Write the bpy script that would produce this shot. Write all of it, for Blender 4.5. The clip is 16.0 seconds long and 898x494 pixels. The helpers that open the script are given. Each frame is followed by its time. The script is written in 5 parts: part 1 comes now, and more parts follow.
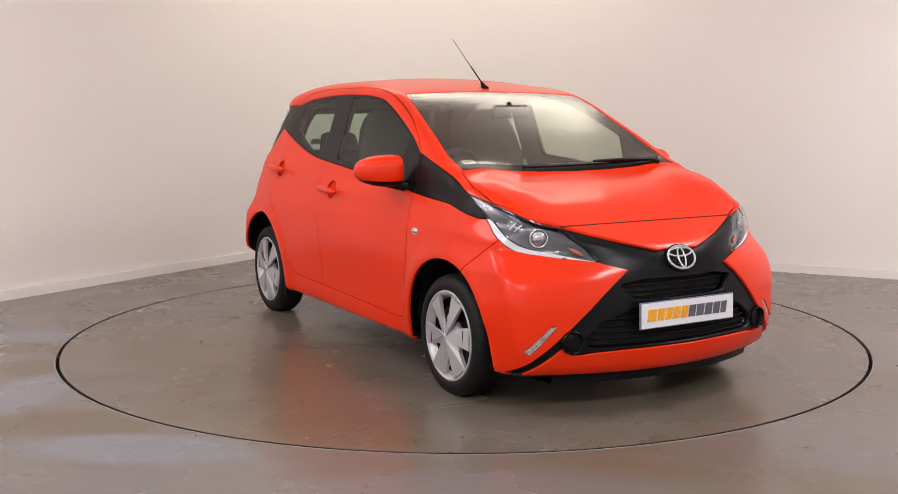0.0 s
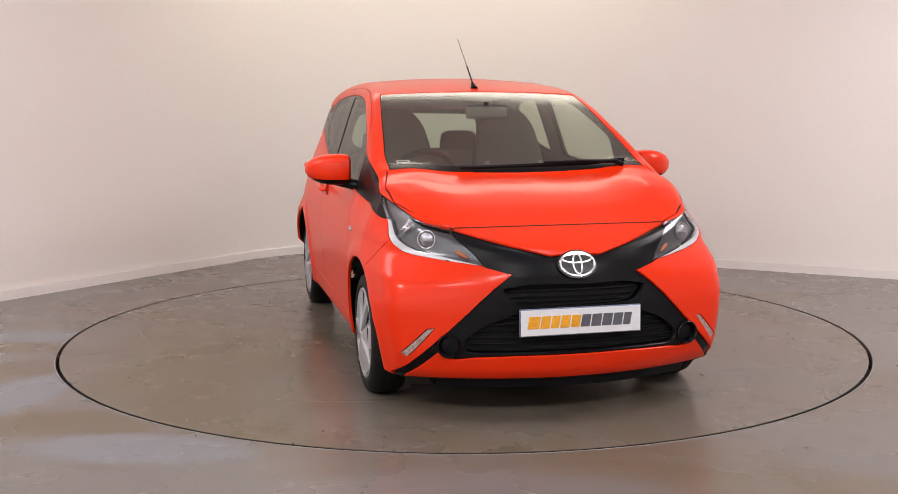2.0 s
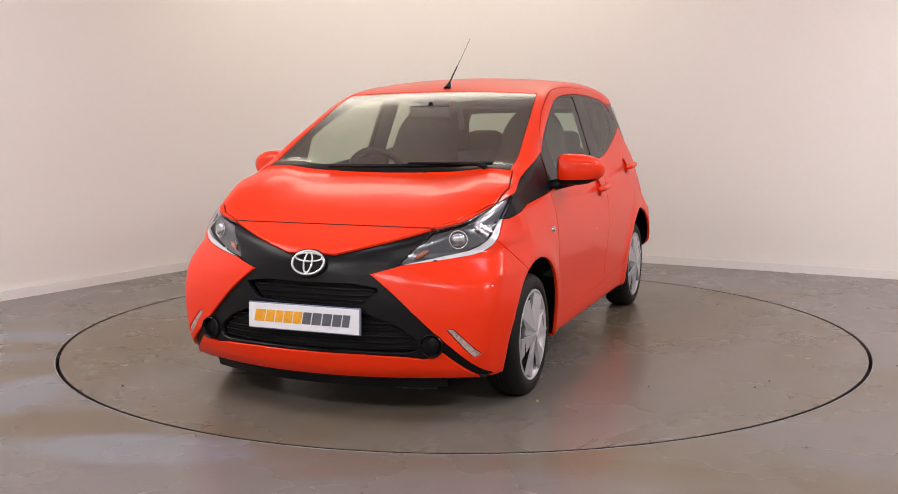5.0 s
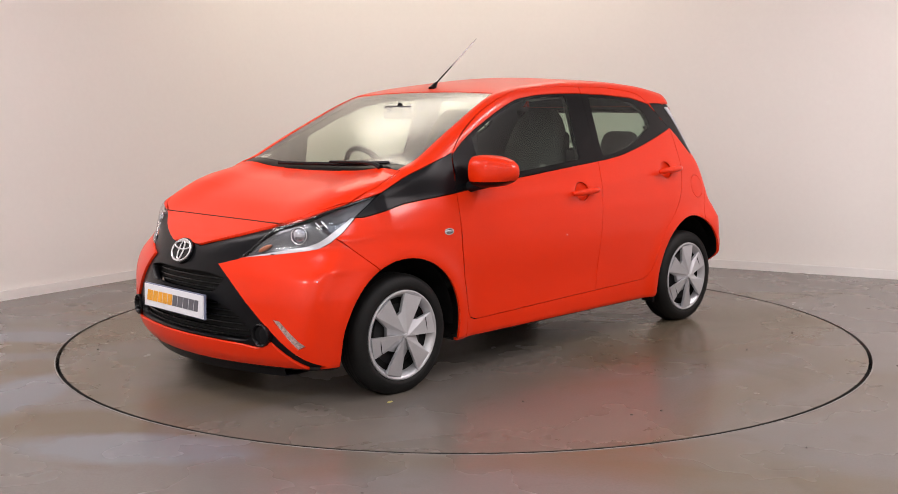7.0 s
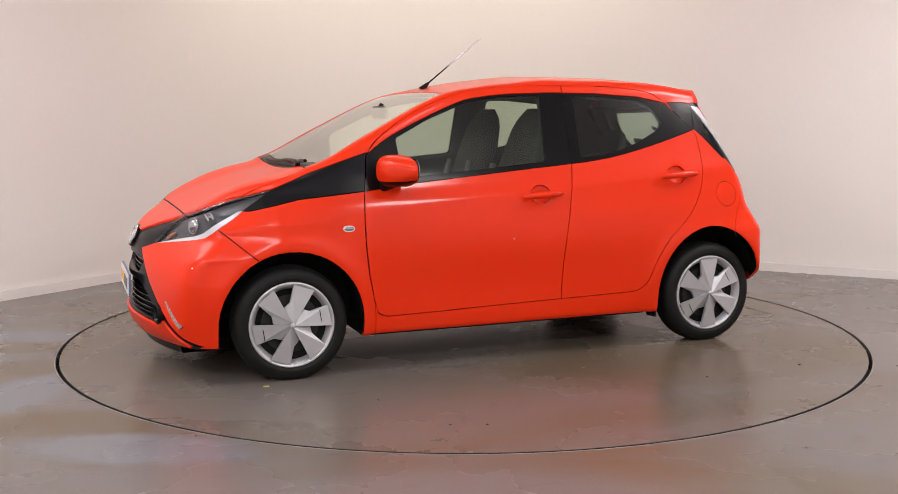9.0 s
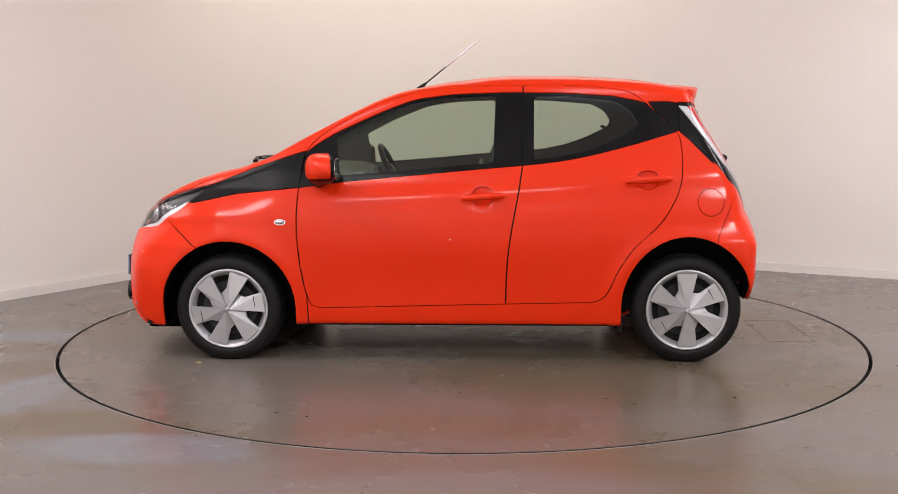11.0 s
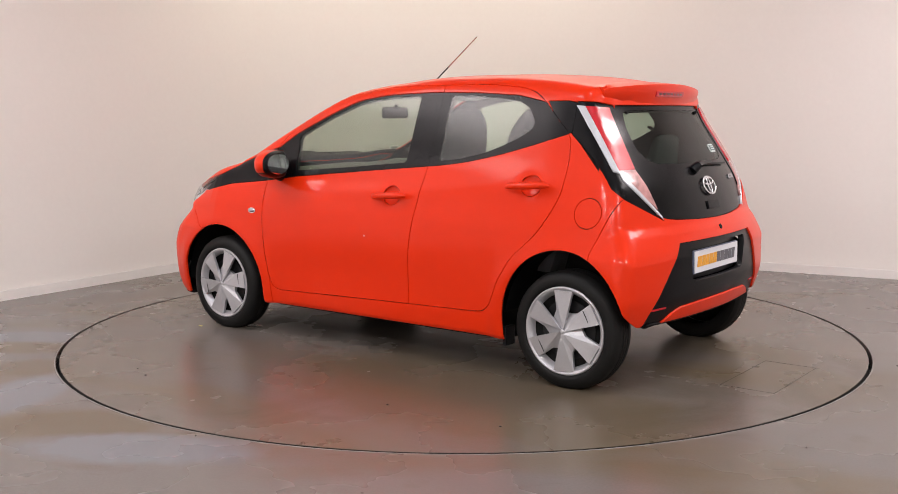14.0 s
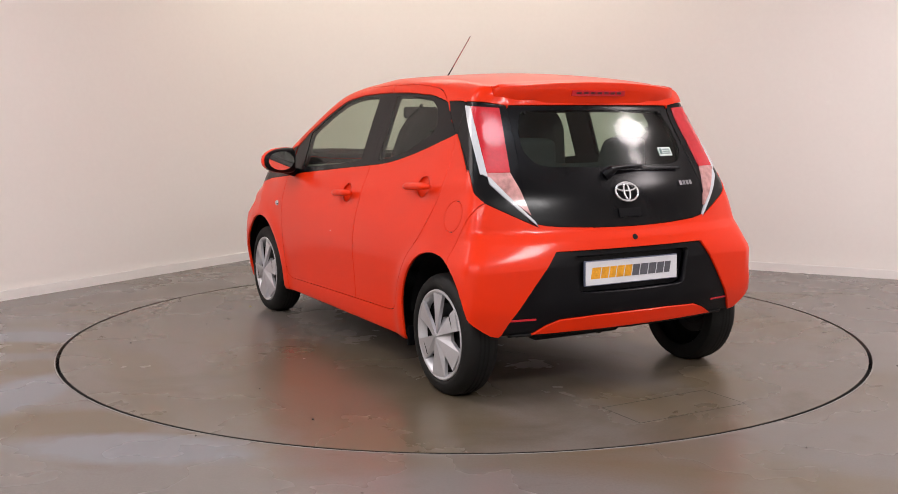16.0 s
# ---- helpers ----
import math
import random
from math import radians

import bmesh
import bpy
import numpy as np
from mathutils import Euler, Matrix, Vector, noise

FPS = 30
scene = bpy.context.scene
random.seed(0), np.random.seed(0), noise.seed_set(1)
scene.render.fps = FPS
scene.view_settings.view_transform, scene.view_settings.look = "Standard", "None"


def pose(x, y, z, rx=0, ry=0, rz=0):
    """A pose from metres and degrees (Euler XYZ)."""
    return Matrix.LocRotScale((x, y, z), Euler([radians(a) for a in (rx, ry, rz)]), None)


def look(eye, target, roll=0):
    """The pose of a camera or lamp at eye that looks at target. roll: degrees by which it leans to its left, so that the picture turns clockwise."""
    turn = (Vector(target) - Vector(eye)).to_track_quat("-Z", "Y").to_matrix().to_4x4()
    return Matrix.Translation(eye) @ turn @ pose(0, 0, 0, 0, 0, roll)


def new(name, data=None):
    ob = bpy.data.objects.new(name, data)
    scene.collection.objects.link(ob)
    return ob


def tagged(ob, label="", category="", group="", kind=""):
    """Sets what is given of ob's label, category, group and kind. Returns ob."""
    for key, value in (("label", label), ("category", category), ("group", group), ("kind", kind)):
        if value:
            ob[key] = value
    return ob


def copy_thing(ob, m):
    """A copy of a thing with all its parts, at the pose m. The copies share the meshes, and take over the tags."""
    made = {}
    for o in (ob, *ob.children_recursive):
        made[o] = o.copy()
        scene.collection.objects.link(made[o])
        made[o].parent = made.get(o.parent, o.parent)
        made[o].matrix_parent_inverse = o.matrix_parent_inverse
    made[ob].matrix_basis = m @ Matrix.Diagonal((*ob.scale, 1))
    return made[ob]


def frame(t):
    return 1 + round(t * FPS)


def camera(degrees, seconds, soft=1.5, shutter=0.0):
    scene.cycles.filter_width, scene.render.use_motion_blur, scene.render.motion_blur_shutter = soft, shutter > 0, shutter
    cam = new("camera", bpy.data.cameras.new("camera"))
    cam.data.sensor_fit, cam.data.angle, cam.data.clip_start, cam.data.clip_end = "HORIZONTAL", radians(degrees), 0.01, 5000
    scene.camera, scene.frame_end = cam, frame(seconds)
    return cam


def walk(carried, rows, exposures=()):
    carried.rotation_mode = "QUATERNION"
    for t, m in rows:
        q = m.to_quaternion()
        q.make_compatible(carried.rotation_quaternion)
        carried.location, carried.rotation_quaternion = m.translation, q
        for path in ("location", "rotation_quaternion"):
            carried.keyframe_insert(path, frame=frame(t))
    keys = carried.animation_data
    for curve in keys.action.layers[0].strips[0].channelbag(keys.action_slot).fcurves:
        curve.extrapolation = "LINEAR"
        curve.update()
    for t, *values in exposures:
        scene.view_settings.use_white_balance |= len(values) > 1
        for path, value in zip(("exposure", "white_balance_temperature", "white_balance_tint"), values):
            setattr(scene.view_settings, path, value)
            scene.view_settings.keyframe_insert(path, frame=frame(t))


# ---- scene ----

# ---------------------------------------------------------------- camera
cam = camera(47.28, 16.0, soft=0.6)
CAM = pose(0.0, -5.929, 1.258, 82.608, 0.0, 0.721) @ pose(0, 0, 0, 0, 0, -0.205)
walk(cam, [(0.0, CAM), (16.0, CAM)])

# ---------------------------------------------------------------- world and lamps
world = bpy.data.worlds.new("studio_world")
scene.world = world
world.use_nodes = True
world.node_tree.nodes["Background"].inputs[0].default_value = (0.9, 0.92, 1.0, 1)
world.node_tree.nodes["Background"].inputs[1].default_value = 0.05
scene.view_settings.exposure = 0.06


def area(name, eye, target, sx, sy, power, color):
    d = bpy.data.lights.new(name, "AREA")
    d.shape, d.size, d.size_y, d.energy, d.color = "RECTANGLE", sx, sy, power, color
    o = new(name, d)
    o.matrix_world = look(eye, target)
    return o


COOL, WARM, PINK, NEUTRAL = (0.80, 0.88, 1.0), (1.0, 0.91, 0.77), (1.0, 0.90, 0.91), (1.0, 0.965, 0.965)
for lx, ly in ((-1.25, -2.0), (0.95, -2.15)):
    area("ceiling_lamp", (lx, ly, 3.42), (lx, ly, 0), 0.65, 0.65, 14, COOL)
for lx, ly, power in ((-3.3, -5.0, 98), (-1.2, -6.1, 54), (0.3, -6.1, 54), (3.3, -5.0, 120)):
    area("ceiling_lamp", (lx, ly, 3.42), (lx, ly, 0), 1.0, 0.8, power, NEUTRAL)
for lx, ly in ((3.2, -0.5), (4.3, -1.2)):
    area("ceiling_lamp", (lx, ly, 3.42), (lx, ly, 0), 0.8, 0.8, 58, PINK)
area("ceiling_lamp", (-3.3, -1.3, 3.42), (-3.3, -1.3, 0), 1.7, 1.7, 72, PINK)
area("ceiling_lamp", (0.0, 2.45, 3.42), (0.0, 2.45, 0), 3.6, 1.0, 44, WARM)

# ---------------------------------------------------------------- materials
def material(name, base, rough=0.5, metal=0.0, var=0.06, scale=6.0, fine=60.0, bump=0.0, coat=0.0, rvar=0.0, spec=0.5, coat_rough=0.07):
    """A surface with broad and fine variation of colour, gloss and relief."""
    m = bpy.data.materials.new(name)
    m.use_nodes = True
    nt = m.node_tree
    b = nt.nodes["Principled BSDF"]
    b.inputs["Metallic"].default_value = metal
    b.inputs["Roughness"].default_value = rough
    b.inputs["Coat Weight"].default_value = coat
    b.inputs["Coat Roughness"].default_value = coat_rough
    b.inputs["Specular IOR Level"].default_value = spec
    co = nt.nodes.new("ShaderNodeTexCoord")
    n1, n2 = nt.nodes.new("ShaderNodeTexNoise"), nt.nodes.new("ShaderNodeTexNoise")
    n1.inputs["Scale"].default_value, n2.inputs["Scale"].default_value = scale, fine
    n1.inputs["Detail"].default_value = n2.inputs["Detail"].default_value = 4
    for n in (n1, n2):
        nt.links.new(co.outputs["Object"], n.inputs["Vector"])
    add = nt.nodes.new("ShaderNodeMath")
    add.operation = "ADD"
    nt.links.new(n1.outputs["Fac"], add.inputs[0])
    nt.links.new(n2.outputs["Fac"], add.inputs[1])
    ramp = nt.nodes.new("ShaderNodeMapRange")
    ramp.inputs["From Min"].default_value, ramp.inputs["From Max"].default_value = 0.7, 1.3
    nt.links.new(add.outputs[0], ramp.inputs["Value"])
    mix = nt.nodes.new("ShaderNodeMix")
    mix.data_type = "RGBA"
    mix.inputs[6].default_value = (*[max(0, c*(1 - var)) for c in base], 1)
    mix.inputs[7].default_value = (*[min(1, c*(1 + var)) for c in base], 1)
    nt.links.new(ramp.outputs[0], mix.inputs[0])
    nt.links.new(mix.outputs[2], b.inputs["Base Color"])
    if rvar:
        rr = nt.nodes.new("ShaderNodeMapRange")
        rr.inputs["To Min"].default_value, rr.inputs["To Max"].default_value = max(0.02, rough - rvar), rough + rvar
        nt.links.new(n1.outputs["Fac"], rr.inputs["Value"])
        nt.links.new(rr.outputs[0], b.inputs["Roughness"])
    if bump:
        bp = nt.nodes.new("ShaderNodeBump")
        bp.inputs["Strength"].default_value, bp.inputs["Distance"].default_value = 0.5, bump
        nt.links.new(n2.outputs["Fac"], bp.inputs["Height"])
        nt.links.new(bp.outputs[0], b.inputs["Normal"])
    return m


def glass_material(name, tint, gloss=1.0, rough=0.07, veil=0.04):
    """Thin tinted glass: what lies behind shows through the tint, with a mirror gloss by Fresnel."""
    m = bpy.data.materials.new(name)
    m.use_nodes = True
    nt = m.node_tree
    nt.nodes.remove(nt.nodes["Principled BSDF"])
    out = nt.nodes["Material Output"]
    tr, gl, mx, lw, pw, ma = (nt.nodes.new("ShaderNode" + k) for k in ("BsdfTransparent", "BsdfGlossy", "MixShader", "LayerWeight", "Math", "Math"))
    tr.inputs[0].default_value = (*tint, 1)
    gl.inputs["Roughness"].default_value = rough
    gl.inputs[0].default_value = (gloss, gloss, gloss, 1)
    lw.inputs["Blend"].default_value = 0.5
    pw.operation, ma.operation = "POWER", "MULTIPLY_ADD"
    pw.inputs[1].default_value = 5.0
    ma.inputs[1].default_value, ma.inputs[2].default_value = 0.9, veil
    nt.links.new(lw.outputs["Facing"], pw.inputs[0])
    nt.links.new(pw.outputs[0], ma.inputs[0])
    nt.links.new(ma.outputs[0], mx.inputs[0])
    nt.links.new(tr.outputs[0], mx.inputs[1])
    nt.links.new(gl.outputs[0], mx.inputs[2])
    nt.links.new(mx.outputs[0], out.inputs[0])
    return m


def glow_material(name, color, strength):
    m = bpy.data.materials.new(name)
    m.use_nodes = True
    b = m.node_tree.nodes["Principled BSDF"]
    b.inputs["Base Color"].default_value = (0.8, 0.8, 0.8, 1)
    b.inputs["Emission Color"].default_value = (*color, 1)
    b.inputs["Emission Strength"].default_value = strength
    return m


PAINT = material("coral_red_paint", (0.77, 0.029, 0.0022), rough=0.38, var=0.03, scale=2.0, fine=900, coat=0.33, rvar=0.03, spec=0.14, coat_rough=0.12)
BLACK_GLOSS = material("gloss_black_trim", (0.006, 0.006, 0.007), rough=0.22, var=0.25, scale=5, fine=200, coat=0.0, rvar=0.05, spec=0.17)
BLACK_SATIN = material("satin_black_plastic", (0.0055, 0.0055, 0.007), rough=0.30, var=0.2, scale=8, fine=500, bump=0.0002, spec=0.15)
BLACK_DEEP = material("dark_cavity_plastic", (0.006, 0.006, 0.006), rough=0.7, var=0.2, spec=0.2)
RUBBER = material("tyre_rubber", (0.006, 0.006, 0.006), spec=0.25, rough=0.6, var=0.25, scale=12, fine=180, bump=0.0008, rvar=0.1)
SILVER = material("silver_hubcap_lacquer", (0.50, 0.50, 0.525), rough=0.40, metal=0.5, var=0.06, scale=14, fine=220, rvar=0.06)
CHROME = material("chrome", (0.70, 0.70, 0.72), rough=0.25, metal=0.75, var=0.03, rvar=0.03)
WHITE_PLATE = material("white_plate_plastic", (0.74, 0.75, 0.80), rough=0.3, var=0.03, scale=15, fine=120)
PLATE_EDGE = material("plate_edge_blue_grey", (0.16, 0.18, 0.27), rough=0.4, var=0.08)
PLATE_ORANGE = material("orange_print", (0.80, 0.36, 0.02), rough=0.4, var=0.18, scale=20, fine=150)
PLATE_GREY = material("dark_grey_print", (0.10, 0.10, 0.12), rough=0.4, var=0.2, scale=20, fine=150)
LAMP_WHITE = material("lamp_white_diffuser", (0.58, 0.60, 0.64), rough=0.25, var=0.05, scale=20, coat=0.5)
LAMP_HOUSING = material("lamp_dark_housing", (0.10, 0.104, 0.118), rough=0.28, metal=0.6, var=0.3, scale=16, fine=120, coat=0.6)
LAMP_SILVER = material("lamp_reflector_silver", (0.45, 0.46, 0.50), rough=0.22, metal=0.9, var=0.25, scale=25, fine=90)
LAMP_RED = material("red_lamp_lens", (0.56, 0.018, 0.03), rough=0.22, var=0.12, scale=9, fine=60, coat=0.3)
LAMP_CLEAR_RED = material("pink_clear_lamp_lens", (0.52, 0.27, 0.26), rough=0.15, var=0.35, scale=14, fine=40, coat=0.3)
LAMP_DARK_RED = material("dark_red_lamp_cell", (0.10, 0.006, 0.008), rough=0.3, var=0.3)
LAMP_PALE = material("pale_daytime_lens", (0.38, 0.29, 0.27), rough=0.2, var=0.5, scale=60, fine=160, coat=0.3)
LAMP_AMBER = material("amber_bulb", (0.42, 0.13, 0.06), rough=0.3, var=0.2)
CLEAR_COVER = glass_material("clear_lamp_cover", (0.93, 0.94, 0.95), 0.8)
WIND_GLASS = glass_material("windscreen_glass", (0.84, 0.90, 0.80), 0.9, 0.22, 0.20)
SIDE_GLASS = glass_material("side_window_glass", (0.68, 0.77, 0.68), 0.65, 0.20, 0.07)
REAR_GLASS = glass_material("rear_window_glass", (0.54, 0.65, 0.58), 0.6, 0.13, 0.06)
MIRROR_GLASS = material("mirror_glass", (0.85, 0.86, 0.86), rough=0.02, metal=1.0, var=0.01)
FABRIC = material("dark_grey_seat_fabric", (0.065, 0.065, 0.072), rough=0.9, var=0.3, scale=20, fine=400, bump=0.001)
FABRIC_LIGHT = material("light_grey_seat_fabric", (0.24, 0.24, 0.24), rough=0.9, var=0.2, scale=20, fine=400, bump=0.001)
DASH = material("dark_grey_dash_plastic", (0.07, 0.071, 0.074), rough=0.55, var=0.2, scale=10, fine=500, bump=0.0005)
HEADLINER = material("pale_grey_headliner", (0.42, 0.41, 0.38), rough=0.9, var=0.06)
BRAKE = material("dull_brake_steel", (0.03, 0.03, 0.032), rough=0.5, metal=0.5, var=0.2)
STICKER = material("pale_sticker", (0.62, 0.70, 0.68), rough=0.5, var=0.05)
STICKER_PRINT = material("sticker_print", (0.07, 0.14, 0.13), rough=0.5, var=0.1)
WALL = material("cream_white_wall_paint", (0.82, 0.79, 0.76), rough=0.65, var=0.012, scale=0.6, fine=30, bump=0.0006)
SKIRT = material("white_skirting_paint", (0.82, 0.80, 0.78), rough=0.4, var=0.02, scale=3, fine=40)
CEILING = material("white_ceiling_paint", (0.80, 0.79, 0.78), rough=0.8, var=0.02, scale=2)
GAP = material("dark_joint", (0.006, 0.006, 0.006), rough=0.8, var=0.2)


def floor_material(name, seed, pale, wet=0.0, base=(0.160, 0.143, 0.134)):
    """Worn, damp grey-brown floor paint with ochre stains, pale scuffs and grit."""
    m = material(name, base, rough=0.27, var=0.08, scale=1.3, fine=90, rvar=0.08, spec=0.26)
    nt = m.node_tree
    b = nt.nodes["Principled BSDF"]
    co = nt.nodes.new("ShaderNodeTexCoord")
    old = b.inputs["Base Color"].links[0].from_socket
    for scl, lo, hi, amount, colour, stretch in ((0.55, 0.48, 0.66, 0.6, (0.125, 0.088, 0.040), (0.8, 1.7, 1)), (0.9, 0.45, 0.70, 0.25, (0.150, 0.145, 0.150), (0.7, 1.5, 1)),
                                               (3.5, 0.60, 0.80, 0.4, (0.08, 0.062, 0.045), (1, 1.6, 1)), (120, 0.69, 0.78, 0.6, (0.05, 0.045, 0.04), (1, 1, 1))):
        mp = nt.nodes.new("ShaderNodeMapping")
        mp.inputs["Location"].default_value = (seed + scl, seed*2.3, 0)
        mp.inputs["Scale"].default_value = stretch
        n = nt.nodes.new("ShaderNodeTexNoise")
        n.inputs["Scale"].default_value, n.inputs["Detail"].default_value, n.inputs["Distortion"].default_value = scl, 5, 0.6
        r = nt.nodes.new("ShaderNodeMapRange")
        r.inputs["From Min"].default_value, r.inputs["From Max"].default_value, r.inputs["To Max"].default_value = lo, hi, amount
        x = nt.nodes.new("ShaderNodeMix")
        x.data_type = "RGBA"
        x.inputs[7].default_value = (*colour, 1)
        nt.links.new(co.outputs["Object"], mp.inputs["Vector"])
        nt.links.new(mp.outputs[0], n.inputs["Vector"])
        nt.links.new(n.outputs["Fac"], r.inputs["Value"])
        nt.links.new(r.outputs[0], x.inputs[0])
        nt.links.new(old, x.inputs[6])
        old = x.outputs[2]
    if wet:                                                  # damp, glossier and darker patches
        n = nt.nodes.new("ShaderNodeTexNoise")
        n.inputs["Scale"].default_value, n.inputs["Detail"].default_value, n.inputs["Roughness"].default_value, n.inputs["Distortion"].default_value = 1.1, 7, 0.6, 0.8
        r, x, mr = nt.nodes.new("ShaderNodeMapRange"), nt.nodes.new("ShaderNodeMix"), nt.nodes.new("ShaderNodeMix")
        r.inputs["From Min"].default_value, r.inputs["From Max"].default_value, r.inputs["To Max"].default_value = 0.53, 0.67, wet
        x.data_type = "RGBA"
        x.inputs[7].default_value = (0.088, 0.070, 0.050, 1)
        mr.inputs[3].default_value = 0.19
        nt.links.new(co.outputs["Object"], n.inputs["Vector"])
        nt.links.new(n.outputs["Fac"], r.inputs["Value"])
        nt.links.new(r.outputs[0], x.inputs[0])
        nt.links.new(r.outputs[0], mr.inputs[0])
        nt.links.new(old, x.inputs[6])
        nt.links.new(b.inputs["Roughness"].links[0].from_socket, mr.inputs[2])
        nt.links.new(mr.outputs[0], b.inputs["Roughness"])
        old = x.outputs[2]
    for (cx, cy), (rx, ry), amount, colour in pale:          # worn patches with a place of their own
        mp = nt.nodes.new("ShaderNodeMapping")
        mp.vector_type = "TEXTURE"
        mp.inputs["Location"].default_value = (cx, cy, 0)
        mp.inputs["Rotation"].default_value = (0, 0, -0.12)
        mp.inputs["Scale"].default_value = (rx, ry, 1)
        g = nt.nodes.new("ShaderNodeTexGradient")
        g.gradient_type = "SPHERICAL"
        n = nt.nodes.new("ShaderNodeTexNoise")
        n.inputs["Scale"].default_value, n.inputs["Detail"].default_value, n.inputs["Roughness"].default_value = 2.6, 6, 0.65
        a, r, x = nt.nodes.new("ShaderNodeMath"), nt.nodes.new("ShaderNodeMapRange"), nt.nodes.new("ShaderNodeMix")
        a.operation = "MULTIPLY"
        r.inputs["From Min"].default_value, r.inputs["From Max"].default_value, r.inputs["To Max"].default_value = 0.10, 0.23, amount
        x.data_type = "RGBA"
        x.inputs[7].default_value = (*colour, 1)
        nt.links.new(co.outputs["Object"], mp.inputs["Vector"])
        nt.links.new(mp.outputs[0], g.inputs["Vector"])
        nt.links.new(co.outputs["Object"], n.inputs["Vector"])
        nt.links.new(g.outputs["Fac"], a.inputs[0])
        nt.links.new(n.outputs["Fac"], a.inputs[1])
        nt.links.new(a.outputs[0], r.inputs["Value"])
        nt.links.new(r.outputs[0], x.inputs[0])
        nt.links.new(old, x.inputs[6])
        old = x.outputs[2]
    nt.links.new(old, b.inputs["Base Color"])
    return m


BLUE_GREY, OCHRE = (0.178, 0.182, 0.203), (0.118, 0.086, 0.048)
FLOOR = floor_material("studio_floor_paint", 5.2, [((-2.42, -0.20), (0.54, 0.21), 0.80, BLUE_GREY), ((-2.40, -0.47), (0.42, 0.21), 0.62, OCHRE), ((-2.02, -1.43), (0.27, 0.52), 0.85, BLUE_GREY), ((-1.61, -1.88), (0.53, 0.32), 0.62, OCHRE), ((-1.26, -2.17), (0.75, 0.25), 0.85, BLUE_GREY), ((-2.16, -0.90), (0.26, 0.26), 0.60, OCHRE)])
DISC = floor_material("turntable_paint", 11.0, [((-0.9, 1.1), (1.6, 0.9), 0.5, (0.105, 0.078, 0.040)), ((0.9, -1.3), (1.5, 0.7), 0.45, (0.105, 0.078, 0.042))], 0.55, (0.148, 0.127, 0.108))
GROOVE_EDGE = material("lit_groove_edge", (0.19, 0.175, 0.165), rough=0.4, var=0.25, scale=9, fine=60)
GRIT = material("dark_grit", (0.05, 0.042, 0.034), rough=0.8, var=0.3)
LEAF = material("yellowed_leaf", (0.42, 0.36, 0.12), rough=0.7, var=0.2, scale=60)

# ---------------------------------------------------------------- the shape of the car body
def curve(xs, ys):
    """Smooth monotone-ish cubic through the given stations."""
    xs = np.array(xs, float); ys = np.array(ys, float)
    h = np.diff(xs); d = np.diff(ys) / h
    m = np.zeros(len(xs)); m[0], m[-1] = d[0], d[-1]
    for i in range(1, len(xs) - 1):
        if d[i-1] * d[i] > 0:
            w1, w2 = 2*h[i] + h[i-1], h[i] + 2*h[i-1]
            m[i] = (w1 + w2) / (w1/d[i-1] + w2/d[i])
    def f(x):
        x = np.asarray(x, float)
        i = np.clip(np.searchsorted(xs, x) - 1, 0, len(h) - 1)
        t = np.clip((x - xs[i]) / h[i], -0.5, 1.5)
        return ((2*t**3 - 3*t**2 + 1)*ys[i] + (t**3 - 2*t**2 + t)*h[i]*m[i] + (-2*t**3 + 3*t**2)*ys[i+1] + (t**3 - t**2)*h[i]*m[i+1])
    return f
side_w = curve([.1,.2,.3,.45,.6,.72,.82,.9,.96,1.05,1.17,1.3,1.38,1.46],[.74,.768,.782,.795,.80,.793,.772,.748,.732,.70,.66,.615,.583,.54])
side_t = curve([-1.7,-1.58,-1.45,-1.2,-1.0,0,.9,1.1,1.25,1.4,1.55,1.7,1.9],[.11,.06,.03,.008,0,0,0,.004,.008,.014,.032,.07,.15])
top_z = curve([-1.7,-1.27,-.9,-.6,-.3,0,.2,.32,.68,1.05,1.10,1.25,1.45,1.615,1.72,1.82,1.95],[1.31,1.393,1.449,1.465,1.467,1.441,1.405,1.372,1.205,1.0,.970,.932,.865,.785,.735,.68,.58])
nose_x = curve([.1,.17,.22,.3,.4,.5,.6,.65,.7,.8,1.2],[1.78,1.815,1.85,1.868,1.862,1.856,1.84,1.825,1.812,1.80,1.80])
nose_k = curve([.1,.3,.45,.56,.63,.7,1.2],[.40,.37,.36,.40,.49,.58,.58])
tail_x = curve([.1,.2,.3,.45,.6,.7,.755,.8,.9,1.1,1.26,1.30,1.36,1.5],[1.48,1.53,1.57,1.605,1.608,1.588,1.565,1.553,1.522,1.405,1.305,1.287,1.278,1.26])
def smax(a, b, k):
    h = np.maximum(k - np.abs(a - b), 0) / k
    return np.maximum(a, b) + h*h*k/4
def bump(d, w):
    return np.exp(-(d/w)**2)
